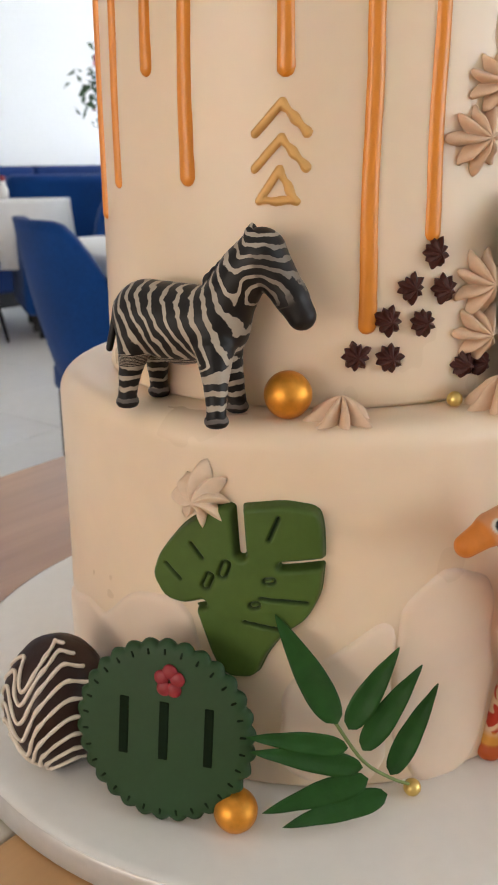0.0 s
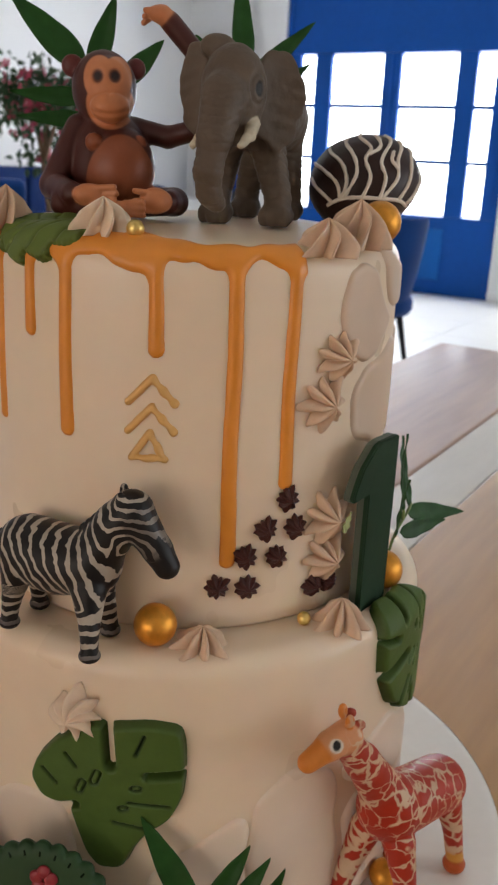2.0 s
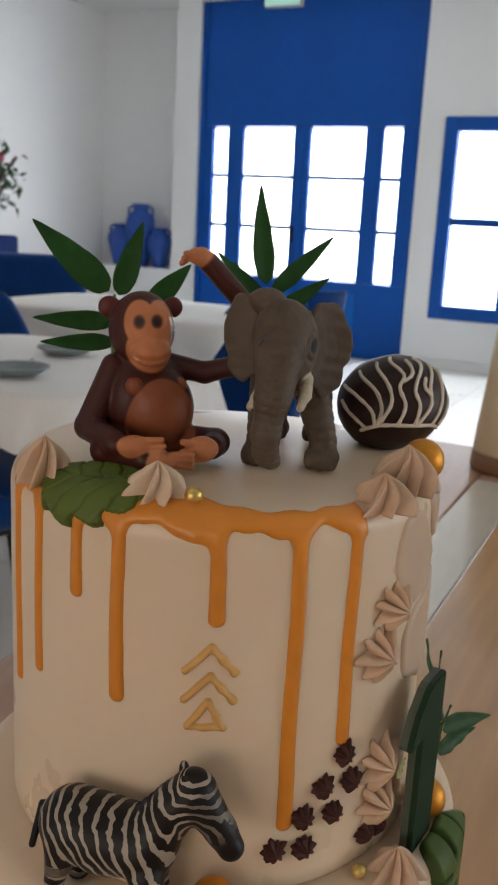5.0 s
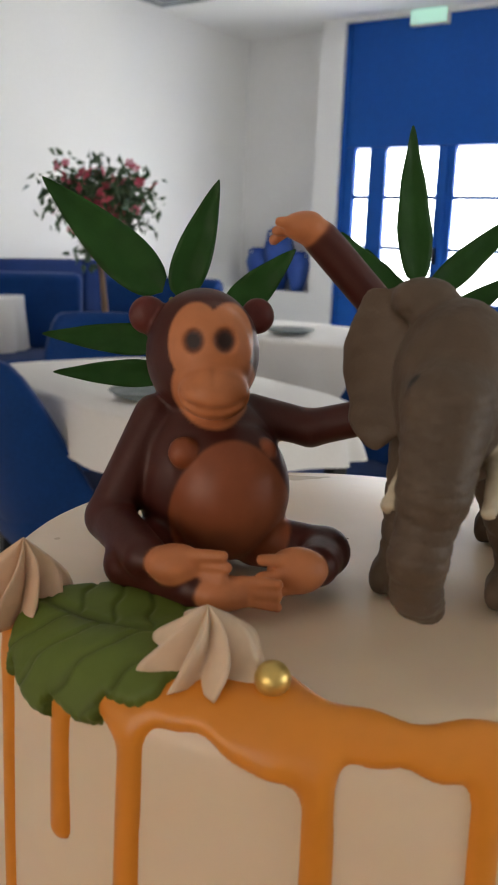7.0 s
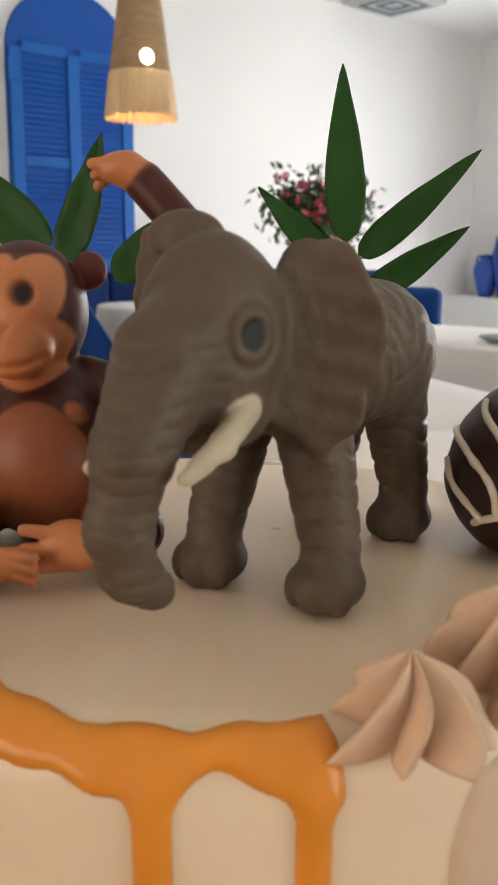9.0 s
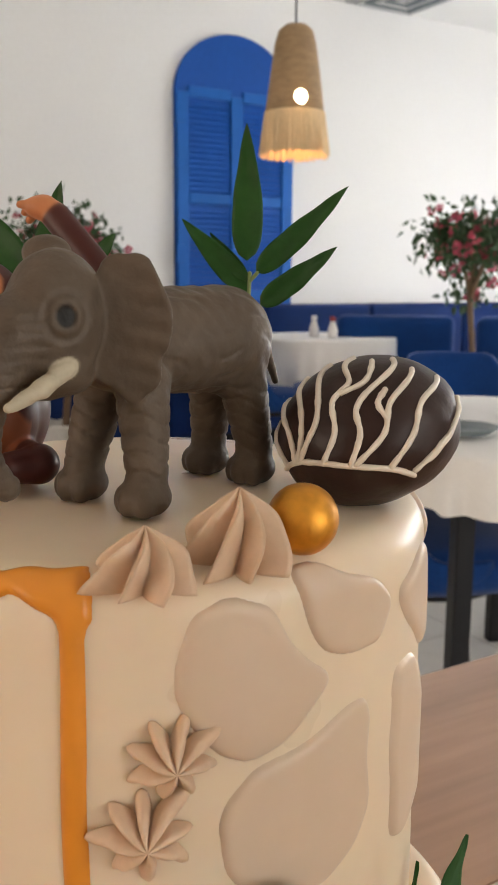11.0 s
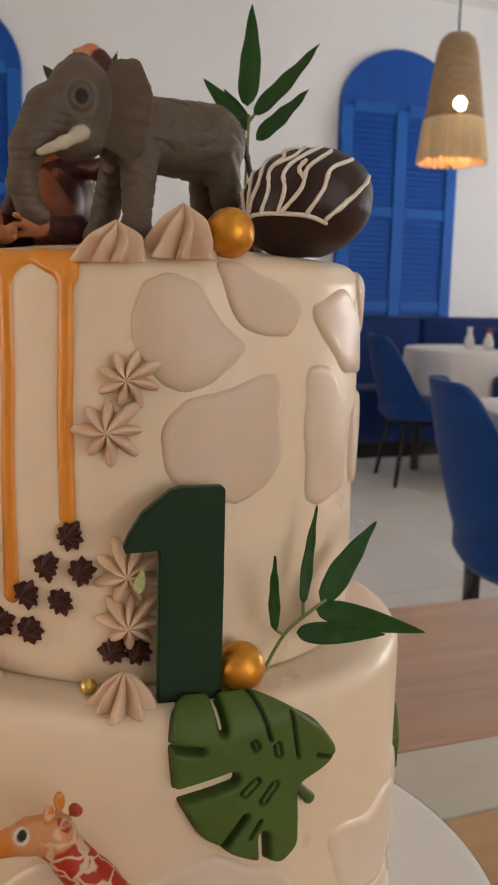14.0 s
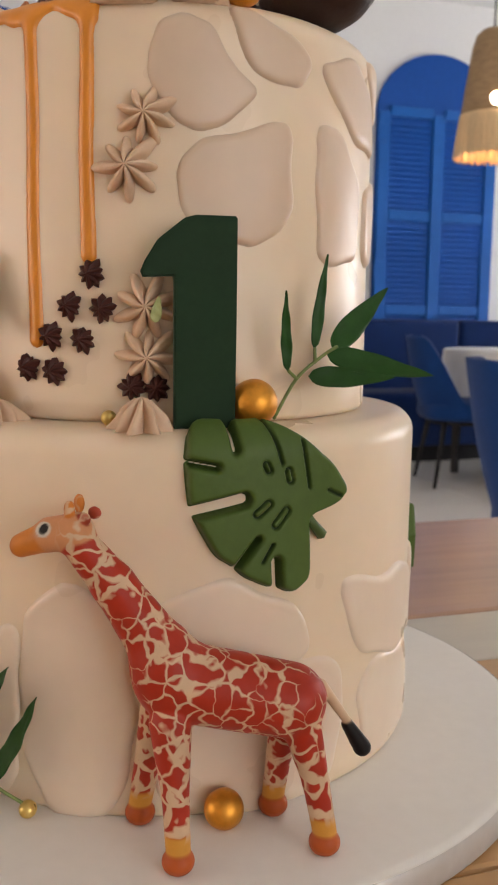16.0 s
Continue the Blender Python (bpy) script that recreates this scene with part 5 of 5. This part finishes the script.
# brown monkey sitting on the cake top
MAROON, ORANGE, BELLY, EYE_ = (0.060, 0.012, 0.008), (0.54, 0.195, 0.080), (0.270, 0.075, 0.030), (0.020, 0.010, 0.009)
T0 = ZT_
mk = [E((-.0335, -.0150, T0 + .0185), (.0158, .0140, .0190), MAROON, .002), E((-.0298, -.0212, T0 + .0175), (.0132, .0118, .0152), MAROON, .0006),
      E((-.0355, -.0155, T0 + .0450), (.0118, .0112, .0135), MAROON, .002), E((-.0341, -.0208, T0 + .0452), (.0088, .0072, .0108), MAROON, .0006),
      E((-.0330, -.0260, T0 + .0385), (.0071, .0062, .0054), ORANGE, .0012),
      E((-.0470, -.0150, T0 + .0525), (.0040, .0026, .0040), (0.11, .018, .014), .0008), E((-.0242, -.0115, T0 + .0528), (.0036, .0026, .0038), (0.11, .018, .014), .0008),
      E((-.0388, -.0275, T0 + .0265), (.0031, .0028, .0032), BELLY, .0005), E((-.0225, -.0255, T0 + .0268), (.0025, .0024, .0027), BELLY, .0005),
      C((-.0450, -.0160, T0 + .0315), .0048, (-.0540, -.0210, T0 + .0110), .0050, MAROON, .0012), C((-.0540, -.0210, T0 + .0105), .0050, (-.0455, -.0385, T0 + .0085), .0044, MAROON, .0012),
      E((-.0395, -.0430, T0 + .0088), (.0056, .0040, .0038), ORANGE, .001)]
for k in range(4):
    mk.append(C((-.0375, -.0440 + .0006 * k, T0 + .0110 - .0018 * k), .0013, (-.0300 - .0008 * abs(k - 1), -.0468, T0 + .0118 - .0022 * k), .0011, ORANGE, .0007))
mk += [C((-.0250, -.0125, T0 + .0320), .0044, (-.0120, -.0140, T0 + .0295), .0040, MAROON, .0012), C((-.0120, -.0140, T0 + .0295), .0040, (.0020, -.0170, T0 + .0335), .0038, MAROON, .001),
       C((.0020, -.0170, T0 + .0335), .0038, (.0065, -.0150, T0 + .0500), .0038, MAROON, .001), C((.0065, -.0150, T0 + .0500), .0038, (-.0115, -.0143, T0 + .0688), .0038, MAROON, .0006),
       C((-.0125, -.0144, T0 + .0698), .0033, (-.0145, -.0150, T0 + .0712), .0034, ORANGE, .0008), E((-.0160, -.0155, T0 + .0715), (.0042, .0032, .0030), ORANGE, .001)]
for k in range(3):
    mk.append(C((-.0170, -.0165 + .0018 * k, T0 + .0722), .0013, (-.0207 - .0004 * k, -.0172 + .0024 * k, T0 + .0722 - .0018 * k), .0011, ORANGE, .0007))
mk += [C((-.0440, -.0220, T0 + .0060), .0056, (-.0490, -.0330, T0 + .0050), .0048, MAROON), C((-.0490, -.0330, T0 + .0050), .0045, (-.0360, -.0430, T0 + .0042), .0040, MAROON),
       C((-.0230, -.0200, T0 + .0060), .0056, (-.0095, -.0290, T0 + .0068), .0050, MAROON), C((-.0095, -.0290, T0 + .0068), .0048, (-.0120, -.0375, T0 + .0070), .0042, MAROON),
       E((-.0165, -.0420, T0 + .0075), (.0058, .0040, .0046), ORANGE, .001), E((-.0305, -.0450, T0 + .0040), (.0060, .0040, .0034), ORANGE, .001)]
for k in range(3):
    mk.append(C((-.0185, -.0435, T0 + .0100 - .0028 * k), .0013, (-.0235, -.0455, T0 + .0108 - .0034 * k), .0011, ORANGE, .0007))
    mk.append(C((-.0270, -.0455, T0 + .0065 - .0018 * k), .0012, (-.0205, -.0485, T0 + .0072 - .0022 * k), .0010, ORANGE, .0007))


def face_patch(p):
    """Eye lobes, cheeks and muzzle under a small peak of hair."""
    x, z = p[:, 0] + .0338, p[:, 2] - T0
    d = np.minimum(np.hypot((x + .0030) / .0056, (z - .0482) / .0078) - 1, np.hypot((x - .0032) / .0052, (z - .0482) / .0078) - 1)
    d = np.minimum(d, np.hypot((x - .0008) / .0086, (z - .0395) / .0085) - 1) * .007
    return np.maximum(d, (p[:, 1] + .0180) * 0.6)


def belly_patch(p):
    x, z = p[:, 0] + .0290, p[:, 2] - T0
    d = (np.hypot(x / (.0126 - .10 * np.clip(z - .014, 0, 1)), (z - .0140) / .0155) - 1) * .012
    return np.maximum(d, np.maximum((p[:, 1] + .0215) * 0.6, -.0365 - p[:, 1]))


FEYE = [((-.0374, -.0270, T0 + .0488), (-.0375, -.0275, T0 + .0488)), ((-.0312, -.0264, T0 + .0490), (-.0316, -.0270, T0 + .0490))]
figure("monkey_figure", "brown sugar-paste monkey sitting with one arm raised", "cake figure", mk, .00052, FIG_GLOSS, floor=T0 + .0004,
       dents=[((lambda p, c=c[0]: ell(p, c, (.0019, .003, .0021))), .0008) for c in FEYE] + [(lambda p: np.maximum(np.abs(p[:, 2] - (T0 + .0360) - 40 * (p[:, 0] + .0332) ** 2 * (p[:, 0] > -1)) - .0003, p[:, 1] + .028), .0006), (lambda p: np.maximum(np.abs(p[:, 0] + .0331) - .00025, np.maximum(np.abs(p[:, 2] - T0 - .0420) - .0013, p[:, 1] + .027)), .0004)],
       paint=[(face_patch, ORANGE, .0005), (belly_patch, BELLY, .0005)] + [((lambda p, c=c[0]: ell(p, c, (.0021, .0035, .0024))), (0.10, .030, .018), .0008) for c in FEYE] + [((lambda p, c=c[0]: ell(p, (c[0], c[1], c[2]), (.0013, .0035, .0015))), EYE_, .0004) for c in FEYE])

# grey elephant
GREY, DARK, IVORY = (0.108, 0.077, 0.054), (0.075, 0.054, 0.039), (0.52, 0.45, 0.33)
fx, fy = -0.40, -0.9165
S_ = np.array((0.9165, -0.40, 0))
F_ = np.array((fx, fy, 0))
eL = np.array((.90, .42, 0.0)) / np.linalg.norm((.90, .42))
eR = np.array((-.86, .50, 0.0)) / np.linalg.norm((-.86, .50))
up = np.array((0, 0, 1.0))


def ear(c, out, wide, tall, col):
    """A thin cupped flap with a rippled, notched rim; out is the way it spreads."""
    c, out = np.array(c), np.array(out)
    back = np.cross(up, out)

    def fn(p):
        q = p - c.astype(np.float32)
        u, w, n = q @ out.astype(np.float32) / wide, q[..., 2] / tall, q @ back.astype(np.float32)
        th = np.arctan2(w, u)
        rim = 1 - 0.16 * np.exp(-((th + 0.50) / 0.20) ** 2) + 0.03 * np.sin(th * 7) - 0.10 * np.exp(-((th + 1.9) / 0.5) ** 2)
        rho = np.hypot(u, w)
        bow = -0.0022 * np.clip(u + 0.3, 0, 2) ** 2 + 0.00024 * np.sin(w * 21 + 3 * u) * np.clip(u + 0.4, 0, 1)
        flat = np.abs(n - bow) - (0.0013 - 0.0004 * np.clip(rho, 0, 1))
        return -smin(-flat, -(rho - rim) * wide * 0.8, 0.0012)

    r = max(wide, tall) * 1.1
    return (fn, col, .0005, [tuple(c)], [r])


el_ = [C((.0150, -.0310, T0 + .0390), .0122, (.0285, -.0020, T0 + .0380), .0142, GREY, .003), E((.0095, -.0470, T0 + .0450), (.0113, .0122, .0150), GREY, .003),
       E((.0080, -.0500, T0 + .0385), (.0086, .0088, .0120), GREY, .003), E((.0130, -.0480, T0 + .0335), (.0056, .0070, .0056), GREY, .002),
       C((.0055, -.0575, T0 + .0420), .0080, (.0025, -.0640, T0 + .0300), .0060, GREY, .003), C((.0025, -.0640, T0 + .0300), .0056, (.0005, -.0650, T0 + .0185), .0047, GREY, .002),
       C((.0005, -.0650, T0 + .0185), .0047, (.0012, -.0630, T0 + .0120), .0041, GREY, .002), C((.0012, -.0630, T0 + .0120), .0041, (.0038, -.0602, T0 + .0085), .0034, GREY, .002),
       ear((.0246, -.0418, T0 + .0425), eL, .0100, .0170, GREY), ear((-.0022, -.0378, T0 + .0455), eR, .0092, .0158, GREY),
       E((.0040, -.0420, T0 + .0590), (.0062, .0040, .0042), GREY, .002),
       C((.0163, -.0535, T0 + .0345), .0021, (.0142, -.0605, T0 + .0305), .0021, IVORY, .0004), C((.0142, -.0605, T0 + .0305), .0021, (.0108, -.0668, T0 + .0272), .0013, IVORY, .0006),
       C((.0005, -.0575, T0 + .0330), .0022, (-.0045, -.0620, T0 + .0265), .0013, IVORY, .0006)]
FEET = (((.0275, -.0395), (.0230, -.0330)), ((.0062, -.0320), (.0095, -.0270)), ((.0375, .0015), (.0345, -.0010)), ((.0210, .0085), (.0240, .0040)))
for (x, y), (tx, ty) in FEET:
    el_ += [C((tx, ty, T0 + .030), .0068, (x, y, T0 + .0100), .0050, GREY, .002), E((x + F_[0] * .0008, y + F_[1] * .0008, T0 + .0042), (.0063, .0063, .0048), GREY, .0020)]
    for turn in (-0.75, 0.0, 0.75):
        dx, dy = F_[0] * math.cos(turn) - F_[1] * math.sin(turn), F_[0] * math.sin(turn) + F_[1] * math.cos(turn)
        el_.append(E((x + dx * .0052, y + dy * .0052, T0 + .0034), (.0025, .0025, .0036), GREY, .0007))
el_ += [C((.0345, .0120, T0 + .0440), .0014, (.0385, .0140, T0 + .0260), .0010, GREY, .001)]


def hide(p):
    """Folds across the trunk and legs, ribs on the ears, fine wrinkles on the body."""
    x, y, z = p[:, 0], p[:, 1], p[:, 2] - T0
    crease = lambda ph, sharp: np.clip((np.sin(ph) - sharp) / (1 - sharp), 0, 1)
    tr = (y < -.0545) & (z < .046)
    out = np.where(tr, .00032 * crease(z * 2300 + 1.2 * np.sin(x * 400), .55) * np.clip((-.0545 - y) / .004, 0, 1), 0)
    leg = (z < .026) & (z > .009) & (y > -.052)
    out += np.where(leg, .00045 * crease(z * 1500 + 2.5 * np.sin(x * 350 + y * 260), .60), 0)
    body = (y > -.034) & (z > .024) & (x > .004)
    out += np.where(body, .00040 * crease(z * 1050 + 2.2 * np.sin(y * 260) + 1.5 * np.sin(x * 380), .62) * np.clip(np.sin(y * 420 + z * 210) + .55, 0, 1), 0)
    out += np.where(body, .00018 * np.sin(z * 900 + 3 * np.sin(y * 350)) * np.sin(y * 610 + x * 500), 0)
    brow = (y < -.045) & (z > .046)
    out += np.where(brow, .00012 * np.sin(x * 520 + 2) * np.sin(z * 640 + y * 300), 0)
    return out.astype(np.float32)


EE = np.array((.0180, -.0555, T0 + .0455))
figure("elephant_figure", "grey sugar-paste elephant with ivory tusks", "cake figure", el_, .00055, FIG_MATT, floor=T0 + .0003, extra=hide,
       dents=[(lambda p: np.abs(np.linalg.norm((p - EE) * (1, 1, .9), axis=-1) - .0046) - .0003, .0005), (lambda p: np.linalg.norm(p - EE, axis=-1) - .0021, .0007)],
       paint=[(lambda p: ell(p, EE, (.0023, .0023, .0025)), (0.010, .009, .008), .0004), (lambda p: ell(p, (.0005, -.0575, T0 + .0455), (.0022, .0022, .0024)), (0.022, .019, .017), .0004)])

# zebra on the ledge
L0 = ZL
WHITE, BLACK, HOOF = (0.42, 0.36, 0.29), (0.009, 0.007, 0.007), (0.13, 0.11, 0.10)
zb = [C((-.0590, -.0735, L0 + .0295), .0118, (-.0375, -.0870, L0 + .0290), .0115, WHITE, .003), E((-.0475, -.0805, L0 + .0265), (.0135, .0105, .0112), WHITE, .003),
      C((-.0350, -.0885, L0 + .0330), .0090, (-.0275, -.0920, L0 + .0460), .0074, WHITE, .003), C((-.0275, -.0920, L0 + .0460), .0074, (-.0230, -.0938, L0 + .0520), .0068, WHITE, .002),
      C((-.0222, -.0940, L0 + .0505), .0072, (-.0142, -.0970, L0 + .0390), .0050, (0.20, 0.17, 0.14), .002), C((-.0142, -.0970, L0 + .0390), .0050, (-.0110, -.0982, L0 + .0335), .0044, BLACK, .0015),
      E((-.0265, -.0968, L0 + .0565), (.0016, .0010, .0028), WHITE, .0006), E((-.0255, -.0895, L0 + .0570), (.0016, .0010, .0028), WHITE, .0006)]
for k in range(9):
    s = k / 8
    zb.append(E((-.0385 + .0160 * s, -.0880 - .0050 * s, L0 + .0425 + .0158 * s - .003 * max(0, s - .8) * 5), (.0022, .0011, .0026), BLACK, .0008))
for (x, y), (tx, ty) in (((-.0665, -.0775), (-.0630, -.0775)), ((-.0365, -.1015), (-.0370, -.0945)), ((-.0575, -.0635), (-.0575, -.0690)), ((-.0305, -.0840), (-.0345, -.0850))):
    zb += [C((tx, ty, L0 + .0225), .0062, (x + (tx - x) * .3, y + (ty - y) * .3, L0 + .0110), .0034, WHITE, .0015), C((x + (tx - x) * .3, y + (ty - y) * .3, L0 + .0110), .0034, (x, y, L0 + .0040), .0030, WHITE, .001), E((x, y, L0 + .0021), (.0038, .0038, .0026), HOOF, .0005)]
zb.append(C((-.0695, -.0680, L0 + .0330), .0014, (-.0730, -.0685, L0 + .0180), .0012, BLACK, .001))
ZA = np.array((.85, -.53, 0))


def stripes(p):
    """How far along its stripes each place lies: rings on the legs, slanted bands on the body and neck, arcs on the head."""
    x, y, z = p[:, 0], p[:, 1], p[:, 2] - L0
    s = (x + .0475) * ZA[0] + (y + .0805) * ZA[1]
    body = s * 1350 + (z - .03) * 750 + 1.1 * np.sin(z * 240 + s * 130)
    leg = z * 1650
    k = np.clip((.0185 - z) / .004, 0, 1)
    neck = np.clip((s - .016) / .004, 0, 1) * np.clip((z - .030) / .004, 0, 1)
    nk = z * 900 + s * 900 - 19.8
    head = np.clip((s - .0235) / .003, 0, 1) * np.clip((z - .034) / .003, 0, 1)
    hd = np.hypot(s - .030, z - .040) * 1250 + 900 * (z - .04) + 24.7
    ph = body * (1 - k) + leg * k
    ph = ph * (1 - neck) + nk * neck
    return ph * (1 - head) + hd * head


ZEBRA = tinted("zebra_paste", 0.46, 0.3)
zn, zl = ZEBRA.node_tree.nodes, ZEBRA.node_tree.links
ph = zn.new("ShaderNodeAttribute")
ph.attribute_name = "phase"
tc = zn.new("ShaderNodeTexCoord")
nz = zn.new("ShaderNodeTexNoise")
nz.inputs["Scale"].default_value, nz.inputs["Detail"].default_value = 190, 3
zl.new(tc.outputs["Object"], nz.inputs["Vector"])
ma = zn.new("ShaderNodeMath")
ma.operation, ma.inputs[1].default_value = "MULTIPLY_ADD", 6.0
zl.new(nz.outputs[0], ma.inputs[0])
zl.new(ph.outputs["Fac"], ma.inputs[2])
sn = zn.new("ShaderNodeMath")
sn.operation = "SINE"
zl.new(ma.outputs[0], sn.inputs[0])
cr = zn.new("ShaderNodeValToRGB")
cr.color_ramp.elements[0].position, cr.color_ramp.elements[1].position = 0.34, 0.56
zl.new(sn.outputs[0], cr.inputs[0])
mx = zn.new("ShaderNodeMix")
mx.data_type = "RGBA"
mx.inputs["A"].default_value = (*BLACK, 1)
tint = [q for q in zn if q.bl_idname == "ShaderNodeAttribute" and q.attribute_name == "tint"][0]
zl.new(cr.outputs["Color"], mx.inputs["Factor"])
zl.new(tint.outputs["Color"], mx.inputs["B"])
vm = [q for q in zn if q.bl_idname == "ShaderNodeVectorMath"][0]
zl.new(mx.outputs["Result"], vm.inputs[0])
figure("zebra_figure", "black and white striped sugar-paste zebra on the ledge", "cake figure", zb, .00048, ZEBRA, floor=L0 + .0003, attrs=lambda p: [("phase", stripes(p))],
       dents=[(lambda p: ell(p, (-.0195, -.0990, L0 + .0470), (.0012, .0012, .0014)), .0004)])

# giraffe beside the cake
B0 = ZB
RED, CREAM, YEL, OR = (0.40, 0.030, 0.012), (0.62, 0.42, 0.27), (0.62, 0.27, 0.035), (0.62, 0.20, 0.035)
gf = [C((.0775, -.0880, B0 + .0545), .0125, (.1050, -.0655, B0 + .0475), .0118, RED, .003), E((.0760, -.0905, B0 + .0600), (.0115, .0110, .0120), RED, .003),
      C((.0730, -.0915, B0 + .0660), .0088, (.0620, -.0990, B0 + .0850), .0066, RED, .003), C((.0620, -.0990, B0 + .0850), .0066, (.0535, -.1055, B0 + .0985), .0054, RED, .002),
      C((.0535, -.1060, B0 + .1015), .0058, (.0470, -.1100, B0 + .1005), .0052, (0.60, .26, .12), .002), C((.0465, -.1100, B0 + .1000), .0048, (.0385, -.1140, B0 + .0965), .0037, OR, .0015),
      E((.0535, -.1085, B0 + .1085), (.0018, .0016, .0030), OR, .0006), E((.0520, -.1030, B0 + .1095), (.0018, .0016, .0030), OR, .0006),
      E((.0575, -.1065, B0 + .1060), (.0024, .0016, .0020), (.40, .06, .03), .0006), E((.0555, -.1000, B0 + .1065), (.0024, .0016, .0020), (.40, .06, .03), .0006)]
for (x, y), (tx, ty) in (((.0600, -.0850), (.0700, -.0860)), ((.0875, -.0985), (.0810, -.0945)), ((.0925, -.0545), (.1020, -.0600)), ((.1180, -.0635), (.1090, -.0660))):
    mx_, my_ = x + (tx - x) * .35, y + (ty - y) * .35
    gf += [C((tx, ty, B0 + .0440), .0066, (mx_, my_, B0 + .0230), .0042, RED, .0015), C((mx_, my_, B0 + .0225), .0042, (x, y, B0 + .0065), .0038, RED, .001), E((x, y, B0 + .0034), (.0050, .0050, .0042), (.46, .09, .02), .0006)]
gf += [C((.1125, -.0585, B0 + .0520), .0018, (.1165, -.0480, B0 + .0370), .0014, CREAM, .001), C((.1165, -.0480, B0 + .0360), .0020, (.1195, -.0430, B0 + .0270), .0030, BLACK, .0006)]
GIRAFFE = tinted("giraffe_paste", 0.44, 0.25)
gn, gl = GIRAFFE.node_tree.nodes, GIRAFFE.node_tree.links
tc = gn.new("ShaderNodeTexCoord")
wob = gn.new("ShaderNodeTexNoise")
wob.inputs["Scale"].default_value = 120
gl.new(tc.outputs["Object"], wob.inputs["Vector"])
mixv = gn.new("ShaderNodeMix")
mixv.data_type, mixv.inputs["Factor"].default_value = "VECTOR", 0.0095
gl.new(tc.outputs["Object"], mixv.inputs["A"])
gl.new(wob.outputs["Color"], mixv.inputs["B"])
vo = gn.new("ShaderNodeTexVoronoi")
vo.feature, vo.inputs["Scale"].default_value = "DISTANCE_TO_EDGE", 150
gl.new(mixv.outputs["Result"], vo.inputs["Vector"])
cr = gn.new("ShaderNodeValToRGB")
cr.color_ramp.elements[0].position, cr.color_ramp.elements[1].position = 0.0, 0.07
patchy = gn.new("ShaderNodeTexNoise")
patchy.inputs["Scale"].default_value, patchy.inputs["Detail"].default_value = 85, 2
gl.new(tc.outputs["Object"], patchy.inputs["Vector"])
pale = gn.new("ShaderNodeAttribute")
pale.attribute_name = "pale"
band = gn.new("ShaderNodeMath")
band.operation = "MULTIPLY_ADD"
band.inputs[1].default_value = 0.50
gl.new(patchy.outputs[0], band.inputs[0])
gl.new(pale.outputs["Fac"], band.inputs[2])
less = gn.new("ShaderNodeMath")
less.operation = "SUBTRACT"
gl.new(vo.outputs["Distance"], less.inputs[0])
gl.new(band.outputs[0], less.inputs[1])
gl.new(less.outputs[0], cr.inputs[0])
sp = gn.new("ShaderNodeAttribute")
sp.attribute_name = "spots"
inv = gn.new("ShaderNodeMath")
inv.operation = "SUBTRACT"
inv.inputs[0].default_value = 1.0
gl.new(cr.outputs["Color"], inv.inputs[1])
web = gn.new("ShaderNodeMath")
web.operation = "MULTIPLY"
gl.new(inv.outputs[0], web.inputs[0])
gl.new(sp.outputs["Fac"], web.inputs[1])
mx = gn.new("ShaderNodeMix")
mx.data_type = "RGBA"
mx.inputs["B"].default_value = (*CREAM, 1)
tint = [q for q in gn if q.bl_idname == "ShaderNodeAttribute" and q.attribute_name == "tint"][0]
gl.new(web.outputs[0], mx.inputs["Factor"])
gl.new(tint.outputs["Color"], mx.inputs["A"])
vm = [q for q in gn if q.bl_idname == "ShaderNodeVectorMath"][0]
gl.new(mx.outputs["Result"], vm.inputs[0])
GE = (.0482, -.1142, B0 + .1030)
figure("giraffe_figure", "red and cream spotted sugar-paste giraffe on the board", "cake figure", gf, .00055, GIRAFFE, floor=B0 + .0003,
       attrs=lambda p: [("spots", np.clip((p[:, 2] - B0 - .010) / .003, 0, 1) * np.clip((p[:, 0] - .0515) / .003, 0, 1) * (1 - ((p[:, 0] > .1145) & (p[:, 1] > -.053)))), ("pale", -.222 + .07 * np.clip((.040 - p[:, 2] + B0) / .012, 0, 1))],
       dents=[(lambda p: ell(p, GE, (.0014, .0014, .0015)), .0004)],
       paint=[(lambda p: np.abs(p[:, 2] - B0 - .0095) - .0028, (0.62, .28, .045), .0015), (lambda p: ell(p, GE, (.0027, .0022, .0026)), (.62, .55, .45), .0004), (lambda p: ell(p, GE, (.0015, .0030, .0016)), (.015, .013, .012), .0004)])

# ---------------------------------------------------------------- floor tiles
tile_me = bpy.data.meshes.new("tile")
bm = bmesh.new()
box(bm, -0.298, -0.298, -0.0035, 0.298, 0.298, 0.0, 0.002, 1)
bm.to_mesh(tile_me)
bm.free()
tile_me.materials.append(FLOOR)
for i in range(17):
    for j in range(17):
        ob = new("tile", tile_me)
        ob.parent = floor_ob
        ob.location = (0.3 + i * 0.6, -0.3 - j * 0.6, 0)

# ---------------------------------------------------------------- bring each empty to the foot of its own thing
bpy.context.view_layer.update()
for ob in list(scene.objects):
    if ob.type == "EMPTY" and ob.parent is None and ob.location.length < 1e-6 and ob.children:
        co = [v.co for c in ob.children if c.type == "MESH" for v in c.data.vertices]
        lo, hi = [min(q[i] for q in co) for i in range(3)], [max(q[i] for q in co) for i in range(3)]
        base = Vector(((lo[0] + hi[0]) / 2, (lo[1] + hi[1]) / 2, lo[2]))
        ob.location = base
        for c in ob.children:
            c.location = c.location - base
